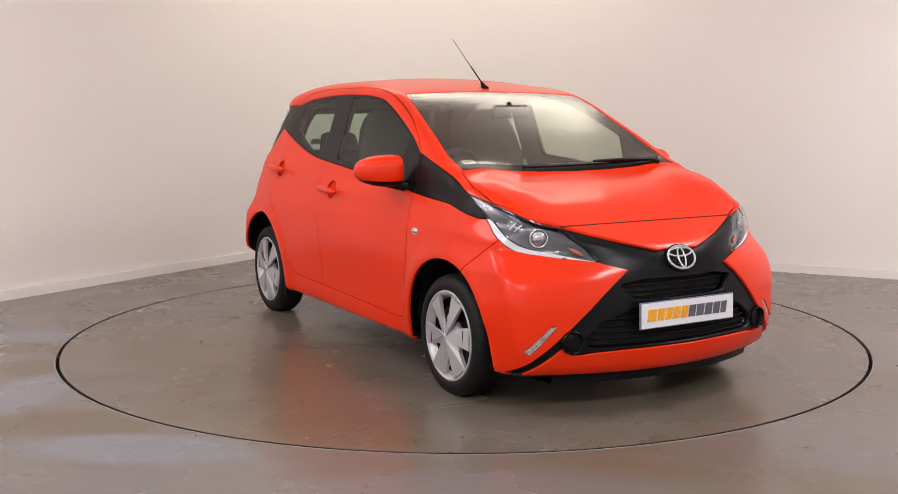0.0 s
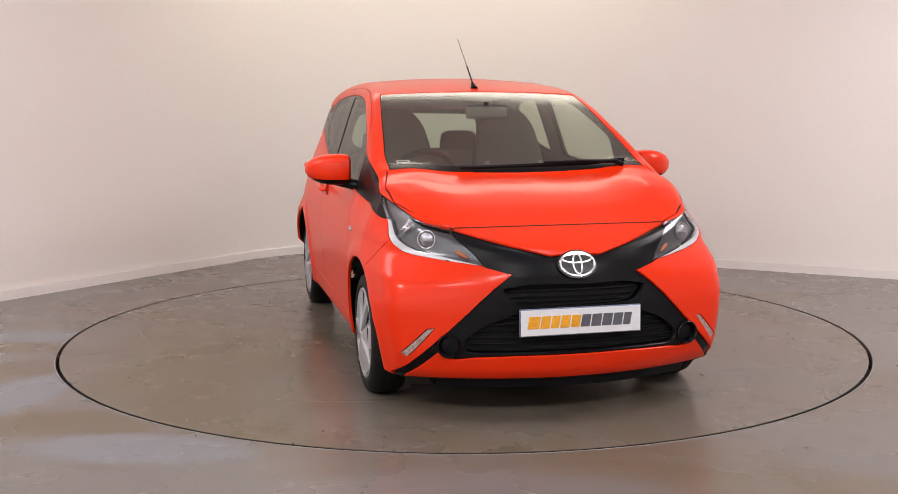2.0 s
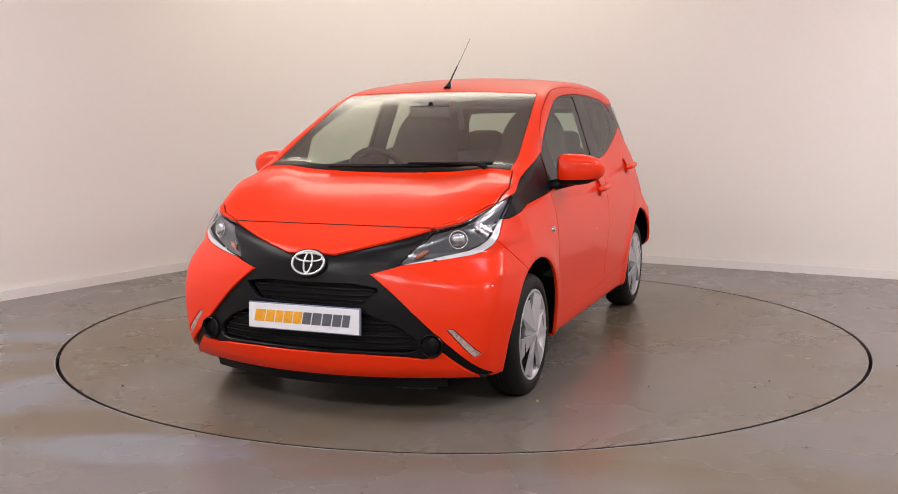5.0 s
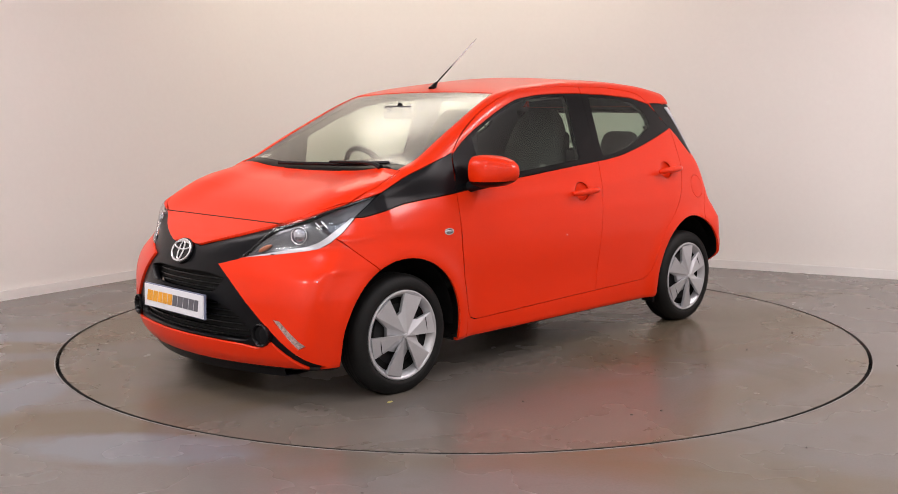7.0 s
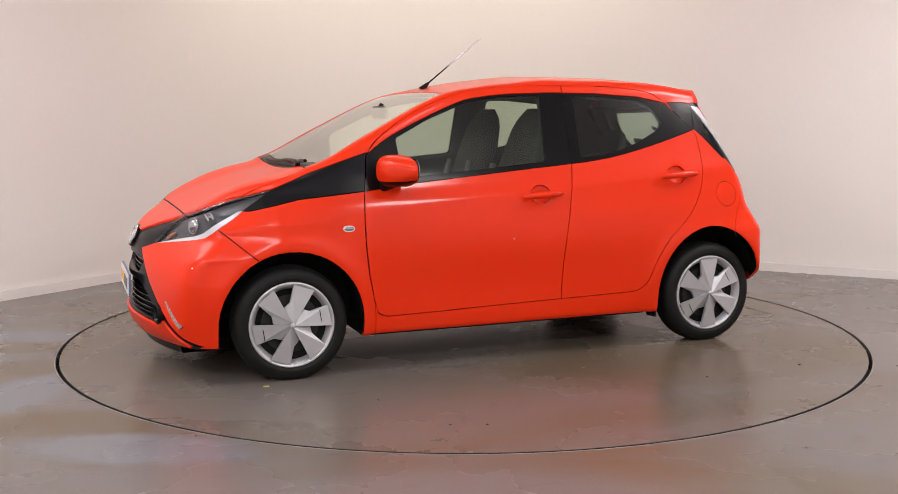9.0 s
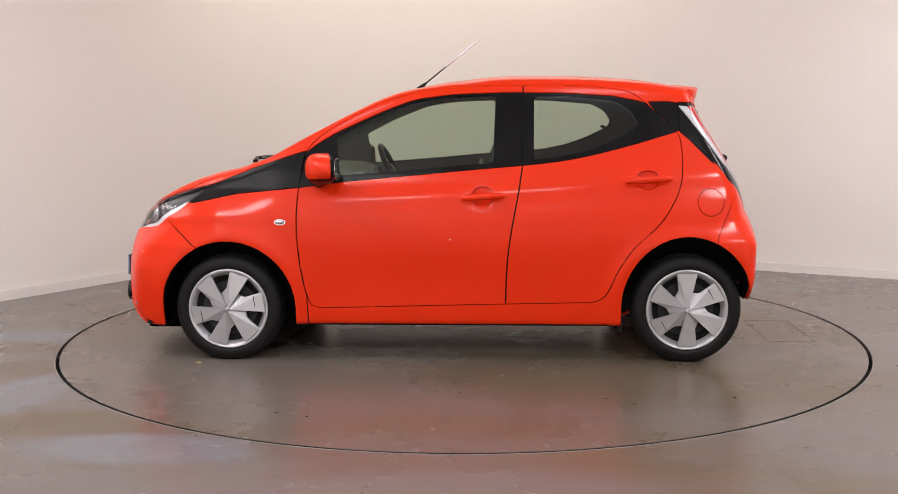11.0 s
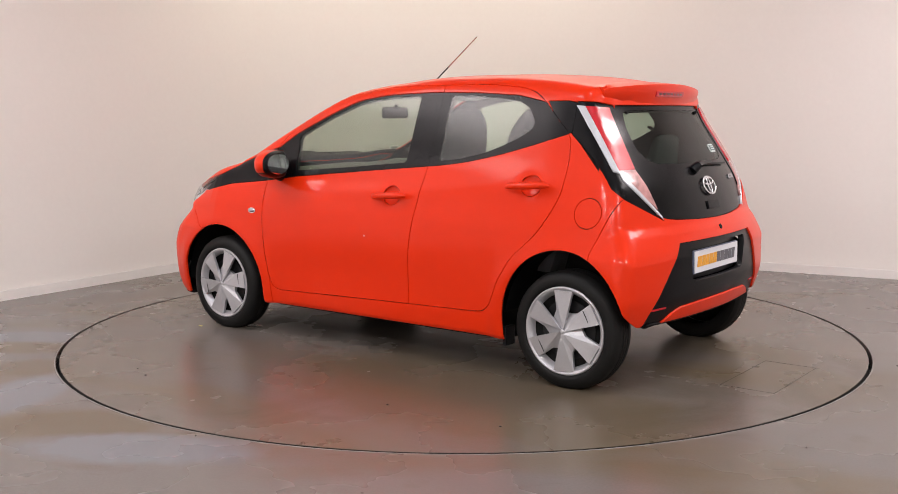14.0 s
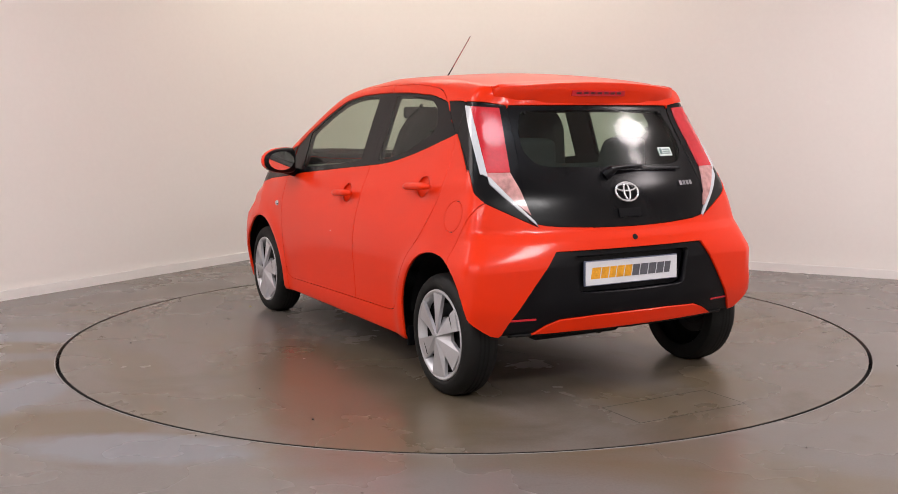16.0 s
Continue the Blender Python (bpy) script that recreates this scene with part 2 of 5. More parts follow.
def body_field(p):
    """Negative inside the body, positive outside; x forward, y to the left, z up."""
    x, y, z = p[..., 0], np.abs(p[..., 1]), p[..., 2]
    w = side_w(np.clip(z, .1, 1.5)) - side_t(np.clip(x, -1.7, 1.9))
    low = 1/(1 + np.exp((z - .74)/.03))
    for cx, cz in ((1.165, .275), (-1.165, .275)):
        r = np.hypot(x - cx, z - cz)
        w = w + .016*bump(r - .36, .06)*low
    w = w - .012*bump(z - .40, .12)*bump(x - .1, .62)          # hollow low on the doors
    w = w + .007*bump(z - .86 + .06*x, .045)*bump(x + .3, .9)      # shoulder line
    fe = 1/(1 + np.exp((1.0 - x)/.06))
    w = w - .022*fe*np.clip((z - .74)/.15, 0, 1)
    w = w - .034*np.clip((x - 1.22)/.25, 0, 1)*np.clip((z - .60)/.10, 0, 1)   # lamp shoulder
    w = w + np.clip((-1.25 - x)/.25, 0, 1)*(.046 + .022*np.clip((.5 - z)/.15, 0, 1))*np.clip((.72 - z)/.10, 0, 1)     # rear bumper corner
    w = w + np.clip((x - 1.3)/.2, 0, 1)*.012*np.clip((.58 - z)/.10, 0, 1)*np.clip((z - .2)/.2, 0, 1)
    w = w - .045*np.clip((x - 1.28)/.22, 0, 1)*np.clip((z - .72)/.08, 0, 1)
    for hx, hz in ((-.13, .842), (-.965, .922)):                 # hollows behind the door handles
        w = w - .015*bump((x - hx)/.042, 1)*bump((z - hz)/.040, 1)
    side = y - w
    crown = np.where(x > .3, .035, .035 + .065*np.clip((.3 - x)/.35, 0, 1))
    hoodpart = 1/(1 + np.exp((1.02 - x)/.03))
    h = top_z(np.clip(x, -1.7, 1.95)) - crown*y*y*(1 - hoodpart)
    h = h + hoodpart*(.026*bump(y - .54, .15)*np.clip((1.66 - x)/.3, 0, 1) )
    top = (z - h)*.88
    zc = np.clip(z, .1, 1.5)
    front = x - (nose_x(np.clip(z, .1, 1.2)) - nose_k(np.clip(z, .1, 1.2))*y*y)
    rear = -x - (tail_x(zc) - (.17 + .07*np.clip((z - .6)/.15, 0, 1))*y*y)
    zb = .166 + .02*np.clip((1.5 - x)/.4, 0, 1) + .112*np.clip((-.88 - x)/.25, 0, 1)
    f = smax(side, top, .05)
    f = smax(f, front, .045)
    f = smax(f, rear, .03 + .025/(1 + np.exp((z - 1.22)/.03)))
    return smax(f, zb - z, .018)

# ---------------------------------------------------------------- mesh helpers
def mesh_object(name, verts, faces, mat, parent=None, label="", smooth=False, normals=None):
    me = bpy.data.meshes.new(name)
    me.from_pydata([tuple(map(float, v)) for v in verts], [], [tuple(map(int, f)) for f in faces])
    me.materials.append(mat)
    if smooth or normals is not None:
        me.polygons.foreach_set("use_smooth", [True]*len(me.polygons))
    if normals is not None:
        me.normals_split_custom_set_from_vertices([tuple(map(float, n)) for n in normals])
    me.update()
    o = new(name, me)
    if parent is not None:
        o.parent = parent
    return tagged(o, label=label)


def part(name, bm, mat, parent=None, label="", smooth=False):
    """One mesh object from a bmesh, under a thing or a part."""
    bmesh.ops.recalc_face_normals(bm, faces=bm.faces)
    me = bpy.data.meshes.new(name)
    bm.to_mesh(me)
    bm.free()
    me.materials.append(mat)
    if smooth:
        me.polygons.foreach_set("use_smooth", [True]*len(me.polygons))
        me.set_sharp_from_angle(angle=radians(38))
    o = new(name, me)
    if parent is not None:
        o.parent = parent
    return tagged(o, label=label)


def box(bm, lo, hi, bevel=0.0, seg=2, m=None):
    """A bevelled box between two corners, joined into bm."""
    r = bmesh.ops.create_cube(bm, size=1.0)
    vs = r["verts"]
    for v in vs:
        v.co = Vector([lo[i] + (v.co[i] + 0.5)*(hi[i] - lo[i]) for i in range(3)])
    es = {e for v in vs for e in v.link_edges}
    if bevel:
        g = bmesh.ops.bevel(bm, geom=list(es), offset=bevel, segments=seg, profile=0.6, affect="EDGES")
        vs = list({v for f in g["faces"] for v in f.verts} | {v for v in vs if v.is_valid})
    if m is not None:
        bmesh.ops.transform(bm, matrix=m, verts=vs)
    return vs


def prism(bm, outline, lo, hi, m=None):
    """A closed outline in x, y pushed from z = lo to z = hi."""
    a = [bm.verts.new((x, y, lo)) for x, y in outline]
    b = [bm.verts.new((x, y, hi)) for x, y in outline]
    n = len(a)
    bm.faces.new(a[::-1])
    bm.faces.new(b)
    for i in range(n):
        bm.faces.new((a[i], a[(i+1) % n], b[(i+1) % n], b[i]))
    if m is not None:
        bmesh.ops.transform(bm, matrix=m, verts=a + b)
    return a + b


def lathe(bm, profile, n=64, closed=False):
    """Turns a profile of (radius, y) round the y axis."""
    rings = [[bm.verts.new((r*math.cos(2*math.pi*k/n), y, r*math.sin(2*math.pi*k/n))) for k in range(n)] for r, y in profile]
    for i in range(len(rings) - (0 if closed else 1)):
        a, b = rings[i], rings[(i+1) % len(rings)]
        for k in range(n):
            bm.faces.new((a[k], a[(k+1) % n], b[(k+1) % n], b[k]))


def tube(bm, path, radii, n=8):
    """A round bar along a path, with a radius at each point and closed ends."""
    rings = []
    for i, p in enumerate(path):
        p = Vector(p)
        a, b = Vector(path[max(i-1, 0)]), Vector(path[min(i+1, len(path)-1)])
        q = (b - a).to_track_quat("Z", "Y")
        r = radii[i] if isinstance(radii, (list, tuple)) else radii
        rings.append([bm.verts.new(p + q @ Vector((r*math.cos(2*math.pi*k/n), r*math.sin(2*math.pi*k/n), 0))) for k in range(n)])
    for a, b in zip(rings, rings[1:]):
        for k in range(n):
            bm.faces.new((a[k], a[(k+1) % n], b[(k+1) % n], b[k]))
    bm.faces.new(rings[0][::-1])
    bm.faces.new(rings[-1])


# ---------------------------------------------------------------- the studio
RADIUS = 2.229
LEFT_DIR, RIGHT_DIR = Vector((-0.549, -0.836)), Vector((0.894, -0.448))
CORNER = Vector((-1.127, 4.065))
CORNER_R = 1.6
HEIGHT = 3.5


def wall_plan():
    """The plan of the room's inner face: two long walls with a rounded corner, and the walls behind the camera."""
    turn = math.acos(LEFT_DIR.normalized().dot(RIGHT_DIR.normalized()))
    cut = CORNER_R/math.tan(turn/2)
    a, b = CORNER + LEFT_DIR.normalized()*cut, CORNER + RIGHT_DIR.normalized()*cut
    mid = (LEFT_DIR.normalized() + RIGHT_DIR.normalized()).normalized()
    c = CORNER + mid*(CORNER_R/math.sin(turn/2))
    a0 = math.atan2((a - c).y, (a - c).x)
    a1 = math.atan2((b - c).y, (b - c).x)
    if a1 > a0:
        a1 -= 2*math.pi
    arc = [c + CORNER_R*Vector((math.cos(a0 + (a1-a0)*k/24), math.sin(a0 + (a1-a0)*k/24))) for k in range(25)]
    return arc, CORNER + LEFT_DIR.normalized()*10.5, CORNER + RIGHT_DIR.normalized()*11.0


def strip_wall(name, plan, z0, z1, thick, mat, label, category):
    """A wall of even thickness that follows the plan; its visible face is on the plan line."""
    bm = bmesh.new()
    rows = []
    for i, p in enumerate(plan):
        d = (plan[min(i+1, len(plan)-1)] - plan[max(i-1, 0)]).normalized()
        n = Vector((-d.y, d.x))*thick
        rows.append([bm.verts.new((*q, z)) for q, z in ((p, z0), (p, z1), (p + n, z1), (p + n, z0))])
    for a, b in zip(rows, rows[1:]):
        for k in range(4):
            bm.faces.new((a[k], a[(k+1) % 4], b[(k+1) % 4], b[k]))
    bm.faces.new(rows[0])
    bm.faces.new(rows[-1][::-1])
    o = part(name, bm, mat, None, "", True)
    return tagged(o, label=label, category=category, kind="structure")


ARC, LEFT_END, RIGHT_END = wall_plan()
BACK = LEFT_END + RIGHT_DIR.normalized()*11.0
strip_wall("wall_north", [LEFT_END] + ARC + [RIGHT_END], 0.0, HEIGHT, 0.15, WALL, "cream white painted studio wall with a rounded corner", "wall")
strip_wall("wall_south", [RIGHT_END + Vector((0.0, -0.002)), BACK, LEFT_END + Vector((-0.002, 0))], 0.0, HEIGHT, 0.15, WALL, "cream white painted studio wall behind the camera", "wall")
strip_wall("baseboard", [LEFT_END + Vector((0.1, 0))] + ARC + [RIGHT_END + Vector((0, -0.1))], 0.0, 0.068, -0.014, SKIRT, "white painted skirting board along the wall", "skirting board")
bm = bmesh.new()
ring = [bm.verts.new((*p, HEIGHT)) for p in [LEFT_END] + ARC + [RIGHT_END, BACK]]
top = [bm.verts.new((*p, HEIGHT + 0.12)) for p in [LEFT_END] + ARC + [RIGHT_END, BACK]]
bm.faces.new(ring)
bm.faces.new(top[::-1])
for i in range(len(ring)):
    j = (i + 1) % len(ring)
    bm.faces.new((ring[i], ring[j], top[j], top[i]))
tagged(part("ceiling", bm, CEILING), label="plain white studio ceiling", category="ceiling", kind="structure")

# floor: a sheet with a round hole for the turntable
bm = bmesh.new()
N = 160
circle = lambda r, z: [bm.verts.new((r*math.cos(2*math.pi*k/N), r*math.sin(2*math.pi*k/N), z)) for k in range(N)]
rim, wide, low = circle(RADIUS + 0.009, 0.0), circle(16.0, 0.0), circle(RADIUS + 0.009, -0.06)
for k in range(N):
    j = (k + 1) % N
    bm.faces.new((rim[k], rim[j], wide[j], wide[k]))
    bm.faces.new((low[k], low[j], rim[j], rim[k]))
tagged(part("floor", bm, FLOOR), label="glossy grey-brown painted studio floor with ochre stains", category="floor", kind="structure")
bm = bmesh.new()
bmesh.ops.create_circle(bm, cap_ends=True, radius=RADIUS + 0.3, segments=N, matrix=pose(0, 0, -0.06))
tagged(part("floor_pit", bm, GAP), label="dark pit under the turntable", category="floor", kind="structure")

# worn arris along the floor's groove edge, caught light put into its pale colour
bm = bmesh.new()
edge = [circle(RADIUS + r, z) for r, z in ((0.0088, -0.004), (0.0095, 0.0012), (0.0150, 0.0012), (0.0175, -0.002))]
for a, b in zip(edge, edge[1:]):
    for k in range(N):
        bm.faces.new((a[k], a[(k + 1) % N], b[(k + 1) % N], b[k]))
tagged(part("trim", bm, GROOVE_EDGE, None, "", True), label="worn edge of the floor round the turntable, paled as if catching light", category="floor edge", kind="structure")

# the turntable
turntable = tagged(new("turntable"), label="round grey-brown floor turntable under the car, flush with the floor", category="turntable")
bm = bmesh.new()
HX0, HX1, HY0, HY1 = -1.968, -1.712, -0.300, 0.282
bmesh.ops.create_cone(bm, cap_ends=True, segments=N, radius1=RADIUS - 0.009, radius2=RADIUS - 0.009, depth=0.05, matrix=pose(0, 0, -0.025))
part("platform", bm, DISC, turntable)
bm = bmesh.new()
bmesh.ops.create_cone(bm, cap_ends=False, segments=N, radius1=RADIUS - 0.0083, radius2=RADIUS - 0.0083, depth=0.047, matrix=pose(0, 0, -0.0255))
part("rim_side", bm, GAP, turntable, "black side of the turntable in the groove")
for a, b in (((HX0, HY0), (HX1, HY0)), ((HX1, HY0), (HX1, HY1)), ((HX1, HY1), (HX0, HY1)), ((HX0, HY1), (HX0, HY0))):
    bm = bmesh.new()
    w = 0.0011
    box(bm, (min(a[0], b[0]) - w, min(a[1], b[1]) - w, -0.004), (max(a[0], b[0]) + w, max(a[1], b[1]) + w, 0.0008))
    part("hatch_joint", bm, GAP, turntable)

# ceiling lamp housings round the lamps
for o in [o for o in scene.objects if o.type == "LIGHT"]:
    sx, sy = o.data.size/2, o.data.size_y/2
    lamp = tagged(new("ceiling_light"), label="square white ceiling softbox lamp", category="ceiling lamp", group="studio ceiling lamps")
    lamp.location = (o.location.x, o.location.y, HEIGHT)
    for x0, x1, y0, y1 in ((-sx-.05, sx+.05, -sy-.05, -sy-.005), (-sx-.05, sx+.05, sy+.005, sy+.05), (-sx-.05, -sx-.005, -sy-.004, sy+.004), (sx+.005, sx+.05, -sy-.004, sy+.004)):
        bm = bmesh.new()
        box(bm, (x0, y0, -0.10), (x1, y1, 0.0), 0.006)
        part("frame", bm, SKIRT, lamp)

# ---------------------------------------------------------------- the car body: one smooth skin, cut into panels
def field_normals(p):
    e = 0.0015
    g = np.stack([body_field(p + np.eye(3)[k]*e) - body_field(p - np.eye(3)[k]*e) for k in range(3)], -1)
    return g/np.maximum(np.linalg.norm(g, axis=-1, keepdims=True), 1e-9)


def skin():
    """Half of the body skin (left side) as a bmesh of quads, found by rays from a spine."""
    zs, xa, xb = 0.62, -1.15, 1.35
    phi = np.radians(np.linspace(-90, 90, 131))
    eyes, ways = [], []
    for al in np.radians(np.linspace(90, 2.4, 38)):
        eyes.append((xa, 0, zs)); ways.append((-math.sin(al), math.cos(al)))
    for x in np.linspace(xa, xb, 126):
        eyes.append((x, 0, zs)); ways.append((0.0, 1.0))
    for al in np.radians(np.linspace(2.4, 90, 38)):
        eyes.append((xb, 0, zs)); ways.append((math.sin(al), math.cos(al)))
    E = np.repeat(np.array(eyes)[:, None], len(phi), 1)
    W = np.array(ways)[:, None]
    D = np.stack([np.broadcast_to(W[..., 0], (len(eyes), len(phi))), W[..., 1]*np.cos(phi), W[..., 1]*np.sin(phi)], -1)
    lo, hi = np.full(D.shape[:2], 0.02), np.full(D.shape[:2], 1.6)
    for _ in range(34):
        mid = (lo + hi)/2
        inside = body_field(E + D*mid[..., None]) < 0
        lo, hi = np.where(inside, mid, lo), np.where(inside, hi, mid)
    P = E + D*((lo + hi)/2)[..., None]
    P[:, 0, 1] = P[:, -1, 1] = 0.0
    bm = bmesh.new()
    V = [[bm.verts.new(p) for p in row] for row in P]
    for i in range(len(V) - 1):
        for j in range(len(V[0]) - 1):
            bm.faces.new((V[i][j], V[i][j+1], V[i+1][j+1], V[i+1][j]))
    bmesh.ops.remove_doubles(bm, verts=bm.verts, dist=1e-5)
    return bm


S2 = math.sqrt(0.5)
VIEWS = {  # projections: direction looked along, and the two picture axes
    "side": (Vector((0, 1, 0)), Vector((1, 0, 0)), Vector((0, 0, 1))),
    "front": (Vector((1, 0, 0)), Vector((0, 1, 0)), Vector((0, 0, 1))),
    "rear": (Vector((-1, 0, 0)), Vector((0, 1, 0)), Vector((0, 0, 1))),
    "top": (Vector((0, 0, 1)), Vector((1, 0, 0)), Vector((0, 1, 0))),
    "fore_quarter": (Vector((S2, S2, 0)), Vector((-S2, S2, 0)), Vector((0, 0, 1))),
    "rear_quarter": (Vector((-S2, S2, 0)), Vector((S2, S2, 0)), Vector((0, 0, 1))),
}


def arch(cx, cz, rx, rz):
    a = np.radians(np.linspace(0, 180, 33))
    return [(cx + rx, 0.1)] + [(cx + rx*math.cos(t), cz + rz*math.sin(t)) for t in a] + [(cx - rx, 0.1)]


def ring2(cx, cz, rx, rz, n=28):
    return [(cx + rx*math.cos(2*math.pi*k/n), cz + rz*math.sin(2*math.pi*k/n)) for k in range(n)]


def rounded(poly, times=2):
    """Cuts the corners of an outline a little, so that it runs smoothly."""
    for _ in range(times):
        out = []
        for (a, b), (c, d) in zip(poly, poly[1:] + poly[:1]):
            L = math.hypot(c - a, d - b)
            f = min(0.25, 0.012/max(L, 1e-6))
            out += [(a + (c-a)*f, b + (d-b)*f), (c - (c-a)*f, d - (d-b)*f)]
        poly = out
    return poly


def flowing(pts, n=4):
    """An open line drawn smoothly through its points."""
    out = []
    for i in range(len(pts) - 1):
        p0, p1, p2, p3 = pts[max(i-1, 0)], pts[i], pts[i+1], pts[min(i+2, len(pts)-1)]
        for k in range(n):
            t = k/n
            out.append(tuple(0.5*(2*p1[c] + (p2[c]-p0[c])*t + (2*p0[c]-5*p1[c]+4*p2[c]-p3[c])*t*t + (3*p1[c]-p0[c]-3*p2[c]+p3[c])*t**3) for c in (0, 1)))
    return out + [pts[-1]]


DOOR_FRONT = flowing([(.796, .891), (.805, .78), (.805, .672), (.797, .56), (.785, .464), (.759, .343), (.738, .292), (.69, .273)])
DOOR_PILLAR = flowing([(-.255, .297), (-.258, .44), (-.268, .572), (-.287, .70), (-.311, .829), (-.330, .94), (-.338, 1.0)], 3)
DOOR_TOP_F = flowing([(-.343, 1.404), (-.17, 1.404), (-.002, 1.398), (.13, 1.385), (.236, 1.366), (.38, 1.32), (.53, 1.252), (.66, 1.172), (.733, 1.112), (.772, 1.057)], 3)
DOOR_REAR = flowing([(-.66, .307), (-.715, .315), (-.757, .345), (-.785, .395), (-.820, .475), (-.894, .585), (-.95, .638), (-1.003, .687), (-1.05, .742), (-1.088, .803), (-1.122, .875), (-1.138, .947), (-1.142, 1.05), (-1.132, 1.141)])
DOOR_TOP_R = flowing([(-1.109, 1.175), (-1.06, 1.222), (-1.011, 1.268), (-.96, 1.316), (-.912, 1.352), (-.87, 1.370), (-.80, 1.385), (-.594, 1.403), (-.343, 1.404)], 3)
FRONT_DOOR = DOOR_FRONT + DOOR_PILLAR + DOOR_TOP_F
REAR_DOOR = DOOR_REAR + DOOR_TOP_R + DOOR_PILLAR[::-1][:-1] + [DOOR_PILLAR[0]]
BELT_F = [(.796, .891), (.564, .921), (.206, .953), (-.029, .974), (-.338, 1.0)]
BELT_R = flowing([(-.338, 1.0), (-.47, 1.013), (-.605, 1.034), (-.77, 1.07), (-.942, 1.116), (-1.132, 1.172)], 3)
TOP_F = flowing([(-.342, 1.366), (-.246, 1.366), (-.009, 1.358), (.11, 1.345), (.228, 1.324), (.405, 1.257), (.627, 1.154), (.758, 1.071), (.772, 1.05)], 3)
TOP_R = [(-1.109, 1.175), (-1.011, 1.268), (-.965, 1.312), (-.798, 1.346), (-.538, 1.362), (-.342, 1.366)]
LAMP = [(-.372, .910), (-.49, .877), (-.605, .842), (-.705, .808), (-.811, .785), (-.976, .644), (-.80, .664), (-.662, .681), (-.62, .690), (-.575, .712), (-.52, .758), (-.474, .813)]

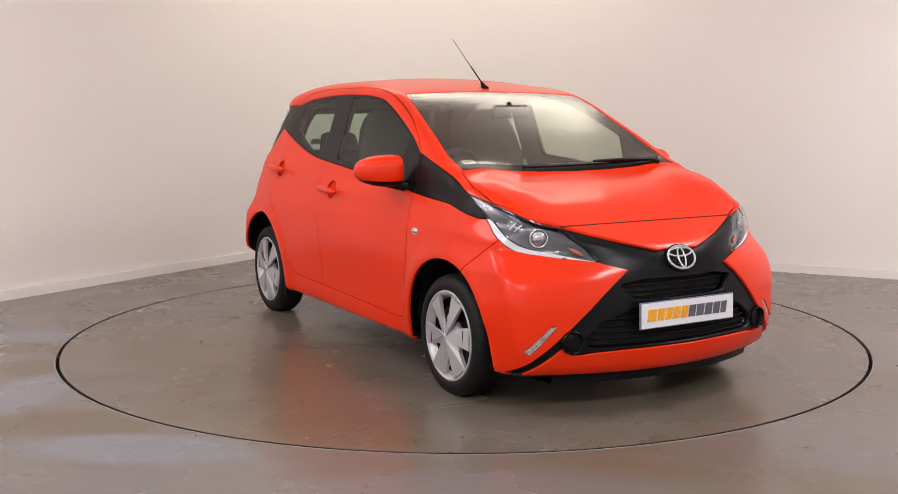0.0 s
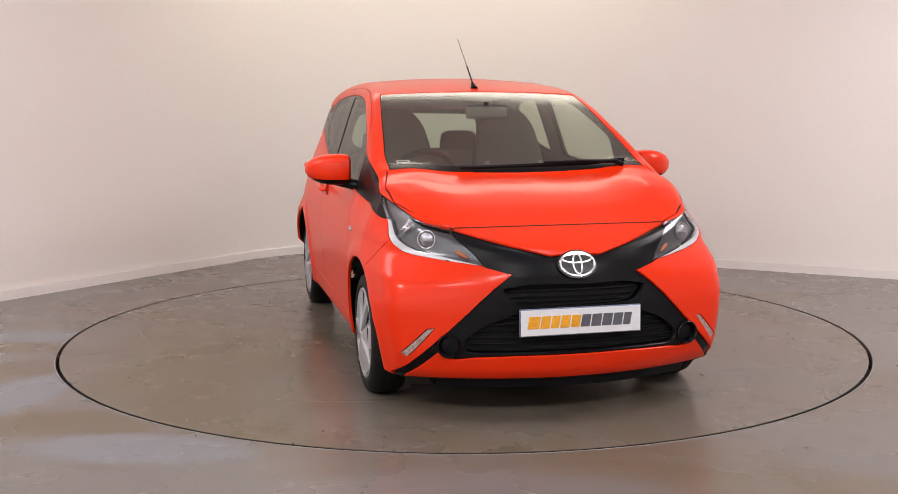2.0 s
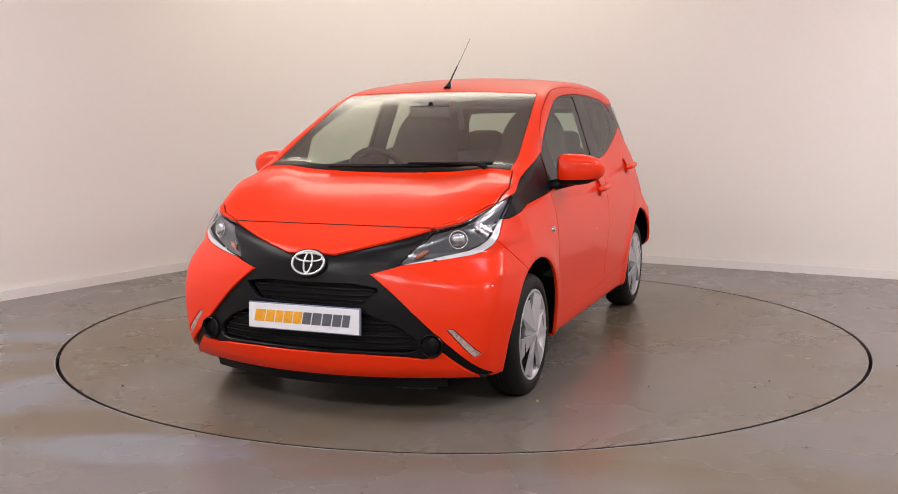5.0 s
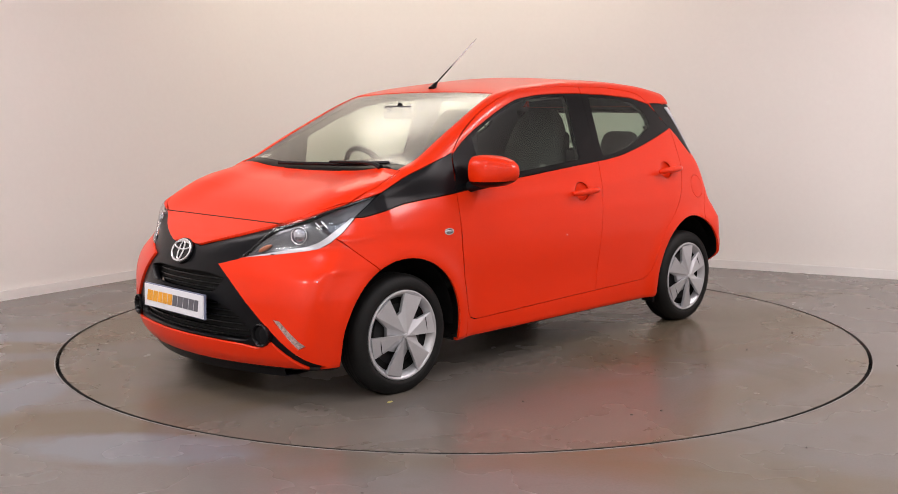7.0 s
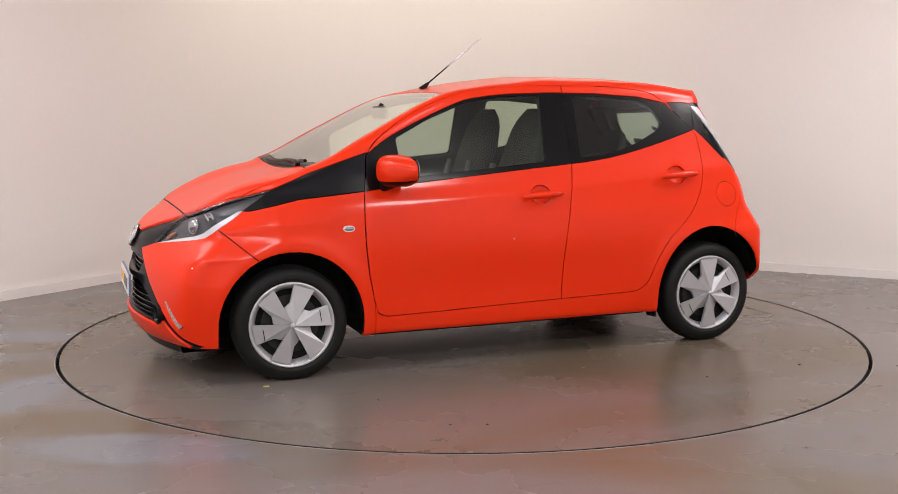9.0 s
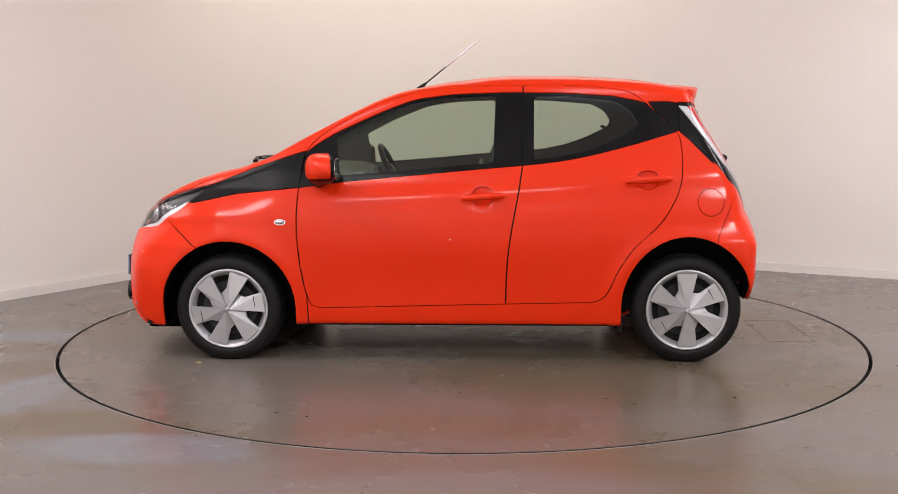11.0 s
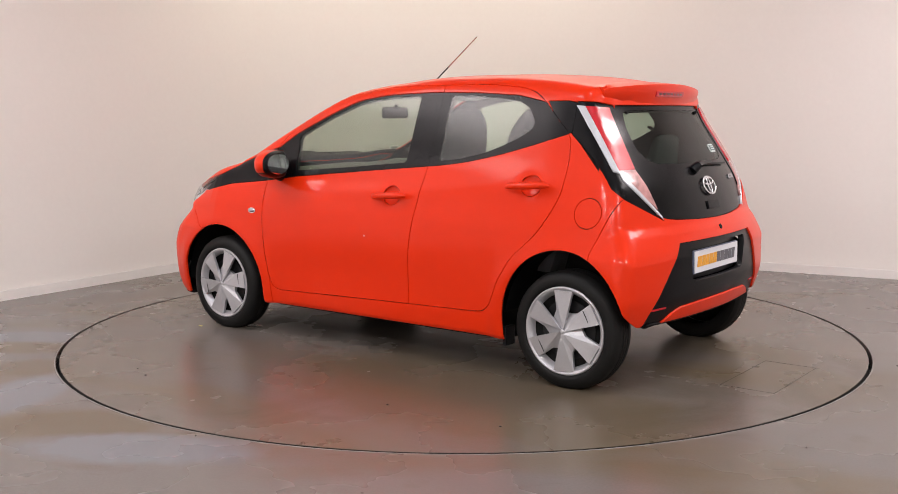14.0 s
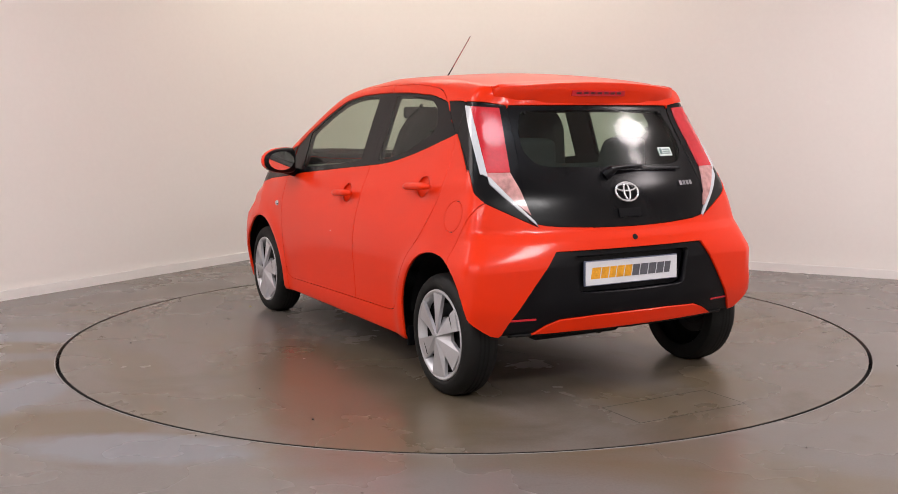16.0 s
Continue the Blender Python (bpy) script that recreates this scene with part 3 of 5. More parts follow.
# name, projection, outline, where it may lie
side_ok = lambda c, n: n[:, 1] > 0.12
front_ok = lambda c, n: (n[:, 0] > 0.05) & (c[:, 0] > 1.3)
rear_ok = lambda c, n: (n[:, 0] < -0.05) & (c[:, 0] < -0.9)
top_ok = lambda c, n: n[:, 2] > 0.12
wheel_ok = lambda c, n: (c[:, 1] > 0.5)
RULES = [
    ("opening", "side", arch(1.166, .272, .345, .346), wheel_ok),
    ("opening", "side", arch(-1.165, .285, .327, .360), wheel_ok),
    ("underbody", "side", [(2.1, .175), (1.5, .175), (1.1, .187), (-.88, .187), (-1.13, .25), (-1.9, .25), (-1.9, -.1), (2.1, -.1)], lambda c, n: n[:, 2] < 2),
    ("underbody", "side", [(-1.13, .308), (-1.9, .308), (-1.9, .25), (-1.13, .25)], lambda c, n: np.abs(c[:, 1]) < .60),
    ("front_window", "side", rounded([(.612, 1.143), (.42, 1.240), (.228, 1.314), (.11, 1.336), (.005, 1.346), (-.203, 1.353), (-.190, 1.015), (.207, .980), (.59, .951)], 1), side_ok),
    ("rear_window", "side", rounded([(-.40, 1.352), (-.54, 1.350), (-.80, 1.326), (-.88, 1.285), (-.925, 1.215), (-.905, 1.175), (-.78, 1.115), (-.66, 1.07), (-.52, 1.04), (-.395, 1.027)]), side_ok),
    ("front_window_trim", "side", BELT_F + TOP_F, side_ok),
    ("rear_window_trim", "side", BELT_R + TOP_R, side_ok),
    ("handle_cup", "side", ring2(-.1385, .846, .054, .046), side_ok),
    ("rear_handle_cup", "side", ring2(-.965, .926, .054, .046), side_ok),
    ("fuel_flap", "side", ring2(-1.278, .815, .066, .068), side_ok),
    ("front_door", "side", FRONT_DOOR, side_ok),
    ("rear_door", "side", REAR_DOOR, side_ok),
    ("lamp_strip", "fore_quarter", [(-.474, .813), (-.52, .758), (-.575, .712), (-.62, .690), (-.662, .681), (-.80, .664), (-.976, .644), (-.80, .676), (-.675, .697), (-.63, .712), (-.592, .735), (-.55, .768), (-.492, .812)], lambda c, n: (c[:, 0] > 1.1) & (c[:, 2] > .6) & (n[:, 0]+n[:, 1] > 0.02)),
    ("headlight", "fore_quarter", LAMP, lambda c, n: (c[:, 0] > 1.1) & (c[:, 2] > .6) & (n[:, 0]+n[:, 1] > 0.02)),
    ("fender_trim", "side", [(1.403, .815), (1.347, .812), (1.119, .860), (.796, .891), (.772, 1.057), (.765, 1.075), (.913, 1.030), (1.05, .985), (1.235, .910)], lambda c, n: (n[:, 1] > 0.12) & (c[:, 1] > .6)),
    ("hood", "top", [(1.612, -.1), (1.612, .284), (1.617, .471), (1.565, .567), (1.487, .631), (1.377, .676), (1.24, .69), (1.06, .645), (1.068, .3), (1.078, -.1)], lambda c, n: (n[:, 2] > 0.12) & (c[:, 0] > .8)),
    ("cowl", "top", [(1.078, -.1), (1.068, .3), (1.06, .632), (1.003, .622), (1.022, .3), (1.030, -.1)], lambda c, n: (n[:, 2] > 0.12) & (c[:, 2] > .9)),
    ("windscreen", "top", [(1.078, -.1), (1.068, .3), (1.06, .632), (.912, .627), (.72, .60), (.50, .568), (.315, .538), (.302, .3), (.298, -.1)], lambda c, n: (n[:, 2] > 0.12) & (c[:, 2] > .9)),
    ("daytime_lamp", "front", [(.583, .392), (.612, .388), (.714, .284), (.688, .268)], front_ok),
    ("upper_grille", "front", rounded([(-.1, .568), (.2, .572), (.308, .556), (.315, .545), (.258, .487), (.15, .481), (-.1, .481)], 1), front_ok),
    ("lower_grille", "front", rounded([(-.1, .455), (.262, .452), (.40, .40), (.47, .345), (.475, .30), (.432, .284), (.258, .287), (-.1, .288)], 1), front_ok),
    ("front_grille_trim", "front", [(-.1, .692), (.03, .688), (.11, .682), (.28, .728), (.49, .790), (.42, .668), (.376, .640), (.272, .611), (.345, .555), (.407, .501), (.515, .395), (.60, .315), (.735, .185), (.70, .165), (.566, .300), (.535, .272), (.50, .262), (.432, .272), (.258, .279), (-.1, .281)], front_ok),
    ("tail_white", "rear_quarter", [(-.365, 1.296), (-.398, 1.292), (-.455, 1.15), (-.512, 1.005), (-.53, .96), (-.735, .776), (-.725, .796), (-.53, .985), (-.495, 1.0), (-.485, 1.0), (-.40, 1.20)], rear_ok),
    ("tail_red", "rear_quarter", [(-.398, 1.292), (-.52, 1.284), (-.560, 1.15), (-.604, 1.005), (-.512, 1.005), (-.455, 1.15)], rear_ok),
    ("tail_clear", "rear_quarter", [(-.512, 1.005), (-.604, 1.005), (-.655, .93), (-.705, .825), (-.530, .965)], rear_ok),
    ("tail_surround", "rear_quarter", [(-.333, 1.318), (-.323, 1.172), (-.335, 1.165), (-.40, 1.065), (-.44, .989), (-.465, .925), (-.52, .88), (-.74, .772), (-.70, .80), (-.645, 1.005), (-.60, 1.15), (-.548, 1.296), (-.45, 1.31)], rear_ok),
    ("quarter_trim", "side", [(-.975, 1.318), (-1.08, 1.318), (-1.25, 1.29), (-1.30, 1.0), (-1.137, 1.168), (-1.109, 1.175), (-1.06, 1.222), (-1.011, 1.268)], lambda c, n: (n[:, 1] > 0.12) & (c[:, 1] > .5)),
    ("tailgate_window", "rear", rounded([(-.1, 1.278), (.40, 1.272), (.435, 1.20), (.45, 1.10), (.41, 1.045), (.36, 1.03), (-.1, 1.02)], 1), rear_ok),
    ("tailgate_panel", "rear", [(-.1, 1.297), (.455, 1.296), (.56, 1.10), (.58, .95), (.50, .80), (.47, .786), (.40, .774), (.2, .763), (-.1, .758)], rear_ok),
    ("plate_recess", "rear", rounded([(-.1, .648), (.325, .646), (.30, .49), (.27, .478), (-.1, .474)], 1), rear_ok),
    ("rear_bumper_trim", "rear", [(-.1, .668), (.41, .667), (.52, .52), (.62, .376), (.665, .285), (.66, .20), (.58, .20), (.535, .295), (.45, .345), (.384, .368), (.2, .375), (-.1, .377)], rear_ok),
    ("rear_bumper", "side", [(-1.43, .905), (-1.405, .86), (-1.37, .78), (-1.31, .64), (-1.31, .05), (-1.9, .05), (-1.9, .905)], lambda c, n: c[:, 0] < -1.2),
    ("nose_panel", "front", [(-.1, .66), (.52, .66), (.52, .95), (-.1, .95)], front_ok),
    ("front_bumper", "side", [(1.50, .735), (1.325, .585), (1.3, .05), (2.1, .05), (2.1, .90), (1.6, .86)], lambda c, n: c[:, 0] > 1.25),
    ("fender", "side", [(.796, .891), (.805, .672), (.797, .56), (.785, .464), (.759, .343), (.75, .05), (1.3, .05), (1.325, .585), (1.50, .735), (1.45, .78), (1.403, .815), (1.347, .812), (1.119, .860)], side_ok),
]


def cut(bm, view, outline, ok):
    """Cuts the skin along an outline seen in one projection."""
    d, ax, ay = VIEWS[view]
    faces = list(bm.faces)
    c = np.array([f.calc_center_median() for f in faces])
    n = field_normals(c)
    u, v = c @ np.array(ax), c @ np.array(ay)
    P = np.array(outline)
    keep = ok(c, n) & (u > P[:, 0].min() - .06) & (u < P[:, 0].max() + .06) & (v > P[:, 1].min() - .06) & (v < P[:, 1].max() + .06)
    pool = {faces[i] for i in np.nonzero(keep)[0]}
    for (a, b), (e, g) in zip(outline, outline[1:] + outline[:1]):
        L = math.hypot(e - a, g - b)
        if L < 1e-6:
            continue
        tu, tv = (e - a)/L, (g - b)/L
        hit = []
        for f in pool:
            q = [((w.co.dot(ax) - a)*tu + (w.co.dot(ay) - b)*tv, (w.co.dot(ay) - b)*tu - (w.co.dot(ax) - a)*tv) for w in f.verts]
            ss, pp = [k[0] for k in q], [k[1] for k in q]
            if min(pp) <= 0 <= max(pp) and max(ss) >= -0.001 and min(ss) <= L + 0.001:
                hit.append(f)
        if not hit:
            continue
        geom = set(hit)
        for f in hit:
            geom.update(f.edges)
            geom.update(f.verts)
        no = d.cross(ax*tu + ay*tv).normalized()
        r = bmesh.ops.bisect_plane(bm, geom=list(geom), dist=4e-4, plane_co=ax*a + ay*b, plane_no=no)
        pool = {f for f in pool if f.is_valid} | {f for f in r["geom"] if isinstance(f, bmesh.types.BMFace)}


def inside(u, v, outline):
    r = np.zeros(len(u), bool)
    for (a, b), (c, d) in zip(outline, outline[1:] + outline[:1]):
        if b == d:
            continue
        r ^= ((b > v) != (d > v)) & (u < (c - a)*(v - b)/(d - b) + a)
    return r


def cut_panels():
    """The skin's faces, cut and sorted by panel: name -> (verts, faces)."""
    bm = skin()
    for name, view, outline, ok in RULES:
        cut(bm, view, outline, ok)
    bmesh.ops.remove_doubles(bm, verts=bm.verts, dist=2e-4)
    bm.verts.index_update()
    co = np.array([v.co for v in bm.verts])
    faces = [[v.index for v in f.verts] for f in bm.faces]
    c = np.array([co[f].mean(0) for f in faces])
    n = field_normals(c)
    names = np.full(len(faces), "body_side", dtype=object)
    done = np.zeros(len(faces), bool)
    for name, view, outline, ok in RULES:
        d, ax, ay = VIEWS[view]
        m = ~done & ok(c, n) & inside(c @ np.array(ax), c @ np.array(ay), outline)
        names[m], done = name, done | m
    bm.free()
    return co, faces, names


CO, FACES, NAMES = cut_panels()
CN = field_normals(CO)


def panel_mesh(name, offset=0.0, gap=0.0018, lip=0.012):
    """Verts, faces and normals of one panel on the left half: edges drawn in by the gap, and turned in."""
    fs = [FACES[i] for i in np.nonzero(NAMES == name)[0]]
    used = sorted({k for f in fs for k in f})
    idx = {k: i for i, k in enumerate(used)}
    P, Nn = CO[used].copy(), CN[used].copy()
    F = [[idx[k] for k in f] for f in fs]
    count = {}
    for f in F:
        for a, b in zip(f, f[1:] + f[:1]):
            count.setdefault((min(a, b), max(a, b)), []).append((a, b))
    rim = [e[0] for e in count.values() if len(e) == 1 and not (abs(P[e[0][0], 1]) < 1e-4 and abs(P[e[0][1], 1]) < 1e-4)]
    out = np.zeros_like(P)
    for a, b in rim:
        t = P[b] - P[a]
        o = np.cross(t, Nn[a] + Nn[b])
        L = np.linalg.norm(o)
        if L > 1e-9:
            out[a] += o
            out[b] += o
    L = np.linalg.norm(out, axis=1, keepdims=True)
    out = out/np.maximum(L, 1e-9)
    for _ in range(3):                                        # even out the direction along the edge
        mean = out.copy()
        for a, b in rim:
            mean[a] += 0.5*out[b]
            mean[b] += 0.5*out[a]
        out = mean/np.maximum(np.linalg.norm(mean, axis=1, keepdims=True), 1e-9)
    centre = np.abs(P[:, 1]) < 1e-4
    out[centre, 1] = 0
    # faces of the skin run so that their own normal may point inwards: settle the sign by the first faces
    s = np.sign(sum(np.dot(np.cross(P[f[1]] - P[f[0]], P[f[2]] - P[f[1]]), Nn[f[0]]) for f in F))
    if s < 0:
        F = [f[::-1] for f in F]
        rim = [(b, a) for a, b in rim]
        out = -out
    Q = P - out*gap + Nn*offset
    Q[centre, 1] = 0
    V, NN, FF = list(Q), list(Nn), list(F)
    top, bot = {}, {}
    for a, b in rim:
        for k in (a, b):
            if k not in top:
                top[k] = len(V); V.append(Q[k]); m = Nn[k] + out[k]; NN.append(m/np.linalg.norm(m))
                bot[k] = len(V); V.append(Q[k] - Nn[k]*lip); NN.append(out[k] if L[k] > 1e-6 else Nn[k])
        FF.append([top[a], bot[a], bot[b], top[b]])
    return np.array(V), FF, np.array(NN)


def flip(V, F, Nn):
    m = np.array([1, -1, 1])
    return V*m, [f[::-1] for f in F], Nn*m


def panel(name, rule, mat, parent, offset=0.0, gap=0.0018, lip=0.012, both=False, label=""):
    """A panel as an object: across the middle as one mesh, or one for each side (both)."""
    V, F, Nn = panel_mesh(rule, offset, gap, lip)
    V2, F2, N2 = flip(V, F, Nn)
    if both:
        pa, pb = parent if isinstance(parent, tuple) else (parent, parent)
        return mesh_object(name, V, F, mat, pa, label, normals=Nn), mesh_object(name, V2, F2, mat, pb, label, normals=N2)
    k = len(V)
    V, F, Nn = np.concatenate([V, V2]), F + [[i + k for i in f] for f in F2], np.concatenate([Nn, N2])
    mid = {}
    remap = list(range(len(V)))
    for i in np.nonzero(np.abs(V[:, 1]) < 1e-5)[0]:
        key = tuple(np.round(V[i], 5)) + tuple(np.round(np.abs(Nn[i]), 2))
        remap[i] = mid.setdefault(key, i)
    F = [[remap[i] for i in f] for f in F]
    return mesh_object(name, V, F, mat, parent, label, normals=Nn)


def skin_point(view, u, v, lift=0.0):
    """A point of the body skin seen at (u, v) in one projection, with its normal."""
    d, ax, ay = VIEWS[view]
    o = ax*u + ay*v
    t = np.linspace(2.2, 0.0, 1500)
    p = np.array(o) + np.outer(t, np.array(d))
    k = np.argmax(body_field(p) < 0)
    n = field_normals(p[k][None])[0]
    return Vector(p[k] + n*lift), Vector(n)

# ---------------------------------------------------------------- the car
car = tagged(new("car"), label="coral red five-door hatchback car with black trim and silver hubcaps", category="car")

# dark inner shell behind the panel joints, open at the windows and the wheels
holes = ("opening", "front_window", "rear_window", "windscreen", "tailgate_window")
keep = [i for i in range(len(FACES)) if NAMES[i] not in holes + ("plate_recess", "rear_bumper_trim", "upper_grille", "lower_grille", "front_grille_trim", "headlight", "lamp_strip") and not (CO[FACES[i]].mean(0)[0] < -1.25 and CO[FACES[i]][:, 2].min() < .335)]
deep = {"tailgate_panel": .03}
inset = np.full(len(CO), 0.016)
for i in keep:
    for k in FACES[i]:
        inset[k] = max(inset[k], deep.get(NAMES[i], 0))
V = CO - CN*inset[:, None]
V[np.abs(CO[:, 1]) < 1e-4, 1] = 0
m2 = np.array([1, -1, 1])
mesh_object("inner_shell", np.concatenate([V, V*m2]), [FACES[i] for i in keep] + [[k + len(V) for k in FACES[i][::-1]] for i in keep], BLACK_DEEP, car, "dark inner shell", smooth=True)

lining = [i for i in keep if CO[FACES[i]].mean(0)[2] > .90 and -1.30 < CO[FACES[i]].mean(0)[0] < .95 and NAMES[i] in ("body_side", "front_door", "rear_door", "front_window_trim", "rear_window_trim", "quarter_trim", "fender_trim", "tail_surround")]
LV = CO - CN*.032
LV[np.abs(CO[:, 1]) < 1e-4, 1] = 0
mesh_object("cabin_lining", np.concatenate([LV, LV*m2]), [FACES[i][::-1] for i in lining] + [[k + len(LV) for k in FACES[i]] for i in lining], DASH, car, "dark grey cabin lining", smooth=True)
panel("body", "body_side", PAINT, car)
panel("underbody", "underbody", BLACK_DEEP, car, gap=0.0)
panel("hood", "hood", PAINT, car, gap=0.005, lip=0.02)
windscreen = panel("windscreen", "windscreen", WIND_GLASS, car, offset=-0.003, gap=0.003, lip=0.004, label="clear greenish windscreen glass")
panel("fender", "fender", PAINT, car, gap=0.0036, lip=0.014, both=True)
panel("fender_trim", "fender_trim", BLACK_SATIN, car, offset=-0.002, both=True, label="satin black pillar trim")
FD = panel("front_door", "front_door", PAINT, car, gap=0.0036, lip=0.014, both=True)
RD = panel("rear_door", "rear_door", PAINT, car, gap=0.0036, lip=0.014, both=True)
panel("window_trim", "front_window_trim", BLACK_GLOSS, FD, offset=-0.003, gap=0.001, both=True, label="black window frame")
panel("window_trim", "rear_window_trim", BLACK_GLOSS, RD, offset=-0.003, gap=0.001, both=True, label="black window frame")
panel("window", "front_window", SIDE_GLASS, FD, offset=-0.006, gap=0.0, lip=0.003, both=True, label="clear greenish side window")
panel("window", "rear_window", SIDE_GLASS, RD, offset=-0.004, gap=0.0, lip=0.003, both=True, label="clear greenish side window")
panel("handle_cup", "handle_cup", PAINT, FD, offset=-0.0125, gap=-0.004, lip=0.001, both=True)
panel("handle_cup", "rear_handle_cup", PAINT, RD, offset=-0.0125, gap=-0.004, lip=0.001, both=True)
V, F, Nn = panel_mesh("fuel_flap", 0.0, 0.0025, 0.012)
mesh_object("fuel_flap", V, F, PAINT, car, "round fuel filler flap", normals=Nn)
V, F, Nn = flip(*panel_mesh("fuel_flap", 0.0, -0.003, 0.002))
mesh_object("quarter_panel", V, F, PAINT, car, normals=Nn)
panel("cowl", "cowl", BLACK_SATIN, car, offset=-0.004, label="black wiper cowl")
front_bumper = panel("front_bumper", "front_bumper", PAINT, car, gap=0.0024, lip=0.014)
panel("nose_panel", "nose_panel", PAINT, car, gap=0.003, lip=0.014)
panel("grille_trim", "front_grille_trim", BLACK_SATIN, front_bumper, offset=-0.012, gap=0.0005, lip=0.03, label="satin black cross-shaped grille surround")
panel("upper_grille", "upper_grille", BLACK_DEEP, front_bumper, offset=-0.055, gap=0.0, label="black upper grille")
panel("lower_grille", "lower_grille", BLACK_DEEP, front_bumper, offset=-0.045, gap=0.0, label="black lower grille")
rear_bumper = panel("rear_bumper", "rear_bumper", PAINT, car, gap=0.0024, lip=0.014)
panel("bumper_trim", "rear_bumper_trim", BLACK_SATIN, rear_bumper, offset=-0.010, gap=0.0005, lip=0.03, label="satin black lower bumper panel")
panel("plate_recess", "plate_recess", BLACK_SATIN, rear_bumper, offset=-0.052, gap=0.0)
tailgate = panel("tailgate", "tailgate_panel", BLACK_GLOSS, car, offset=-0.008, label="gloss black tailgate panel")
panel("rear_window", "tailgate_window", REAR_GLASS, tailgate, offset=-0.009, gap=0.0, lip=0.003, label="tinted rear window")
HL = panel("headlight", "headlight", LAMP_HOUSING, car, offset=-0.028, gap=0.003, lip=0.01, both=True, label="swept-back headlight with dark housing")
panel("light_strip", "lamp_strip", LAMP_WHITE, HL, offset=-0.003, gap=0.001, both=True, label="white light strip")
panel("cover", "headlight", CLEAR_COVER, HL, offset=0.001, gap=0.003, lip=0.02, both=True, label="clear lamp cover")
panel("daytime_lamp", "daytime_lamp", LAMP_PALE, (front_bumper, front_bumper), offset=-0.004, both=True, label="slanted daytime running lamp")
panel("quarter_trim", "quarter_trim", BLACK_GLOSS, car, offset=-0.003, both=True, label="black quarter trim")
TL = panel("taillight", "tail_surround", BLACK_GLOSS, car, offset=-0.004, both=True, label="tall wraparound tail lamp with red lens")
panel("white_lens", "tail_white", LAMP_WHITE, TL, offset=0.002, gap=0.0005, both=True, label="white light strip")
panel("red_lens", "tail_red", LAMP_RED, TL, offset=0.002, gap=0.0005, both=True, label="red lamp lens")
panel("clear_lens", "tail_clear", LAMP_CLEAR_RED, TL, offset=0.001, gap=0.0005, both=True, label="pinkish clear lamp lens")


# wheels
def make_wheel():
    w = new("wheel")
    bm = bmesh.new()
    prof = [(.196, -.150), (.205, -.160), (.230, -.166), (.258, -.160), (.270, -.144), (.2765, -.126), (.2775, -.085), (.2765, -.044), (.271, -.026), (.260, -.012), (.240, -.004), (.222, -.003), (.212, -.006), (.207, -.012), (.203, -.014)]
    lathe(bm, prof, 72)
    part("tyre", bm, RUBBER, w, "black rubber tyre", True)
    for gy in (-.062, -.083, -.104):
        bm = bmesh.new()
        lathe(bm, [(.2730, gy - .004), (.2782, gy - .004), (.2782, gy + .004), (.2730, gy + .004)], 72, True)
        part("tread_groove", bm, BLACK_DEEP, w)
    bm = bmesh.new()
    lathe(bm, [(.001, -.060), (.10, -.060), (.17, -.050), (.196, -.035), (.203, -.014)], 72)
    part("rim", bm, BLACK_DEEP, w, "dark steel wheel rim", True)
    bm = bmesh.new()
    lathe(bm, [(.172, -.040), (.178, -.030), (.188, -.012), (.194, -.007), (.200, -.005), (.205, -.007), (.207, -.013), (.200, -.02)], 72)
    ring = part("hubcap", bm, SILVER, w, "silver pinwheel hubcap", True)
    for k in range(6):
        a = radians(60*k + 83)
        pol = lambda r, deg: (r*math.cos(a + radians(deg)), r*math.sin(a + radians(deg)))
        bm = bmesh.new()
        # broad blade, folded along its length
        out1, out2, bend, knee, root = pol(.193, 15), pol(.193, -15), pol(.106, -23), pol(.084, -50), pol(.024, -70)
        hub = pol(.012, 30)
        pts = [(*hub, .009), (*out1, .000), (*out2, -.009), (*bend, -.013), (*knee, -.024), (*root, -.014)]
        f = [bm.verts.new((x, h, z)) for x, z, h in pts]
        g = [bm.verts.new((x, h - .016, z)) for x, z, h in pts]
        for q in ((0, 1, 2), (0, 2, 3), (0, 3, 4), (0, 4, 5)):
            bm.faces.new([f[i] for i in q])
        bm.faces.new(g[::-1])
        for i in range(6):
            j = (i + 1) % 6
            bm.faces.new((f[j], f[i], g[i], g[j]))
        part("blade", bm, SILVER, ring)
        if k in (2, 5):
            bm = bmesh.new()
            p, q = pol(.143, 13.0), pol(.148, -15.5)
            tube(bm, [(p[0], -.0005, p[1]), (q[0], -.0015, q[1])], .0018, 6)
            part("blade_joint", bm, BLACK_DEEP, ring)
    bm = bmesh.new()
    lathe(bm, [(.0005, .0115), (.008, .011), (.012, .008), (.014, -.004)], 28)
    part("centre_cap", bm, SILVER, ring, "", True)
    # brake parts behind the blades
    bm = bmesh.new()
    lathe(bm, [(.03, -.052), (.14, -.052), (.14, -.060), (.03, -.060)], 40, True)
    part("brake_disc", bm, BRAKE, w, "dull metal brake disc", True)
    return w


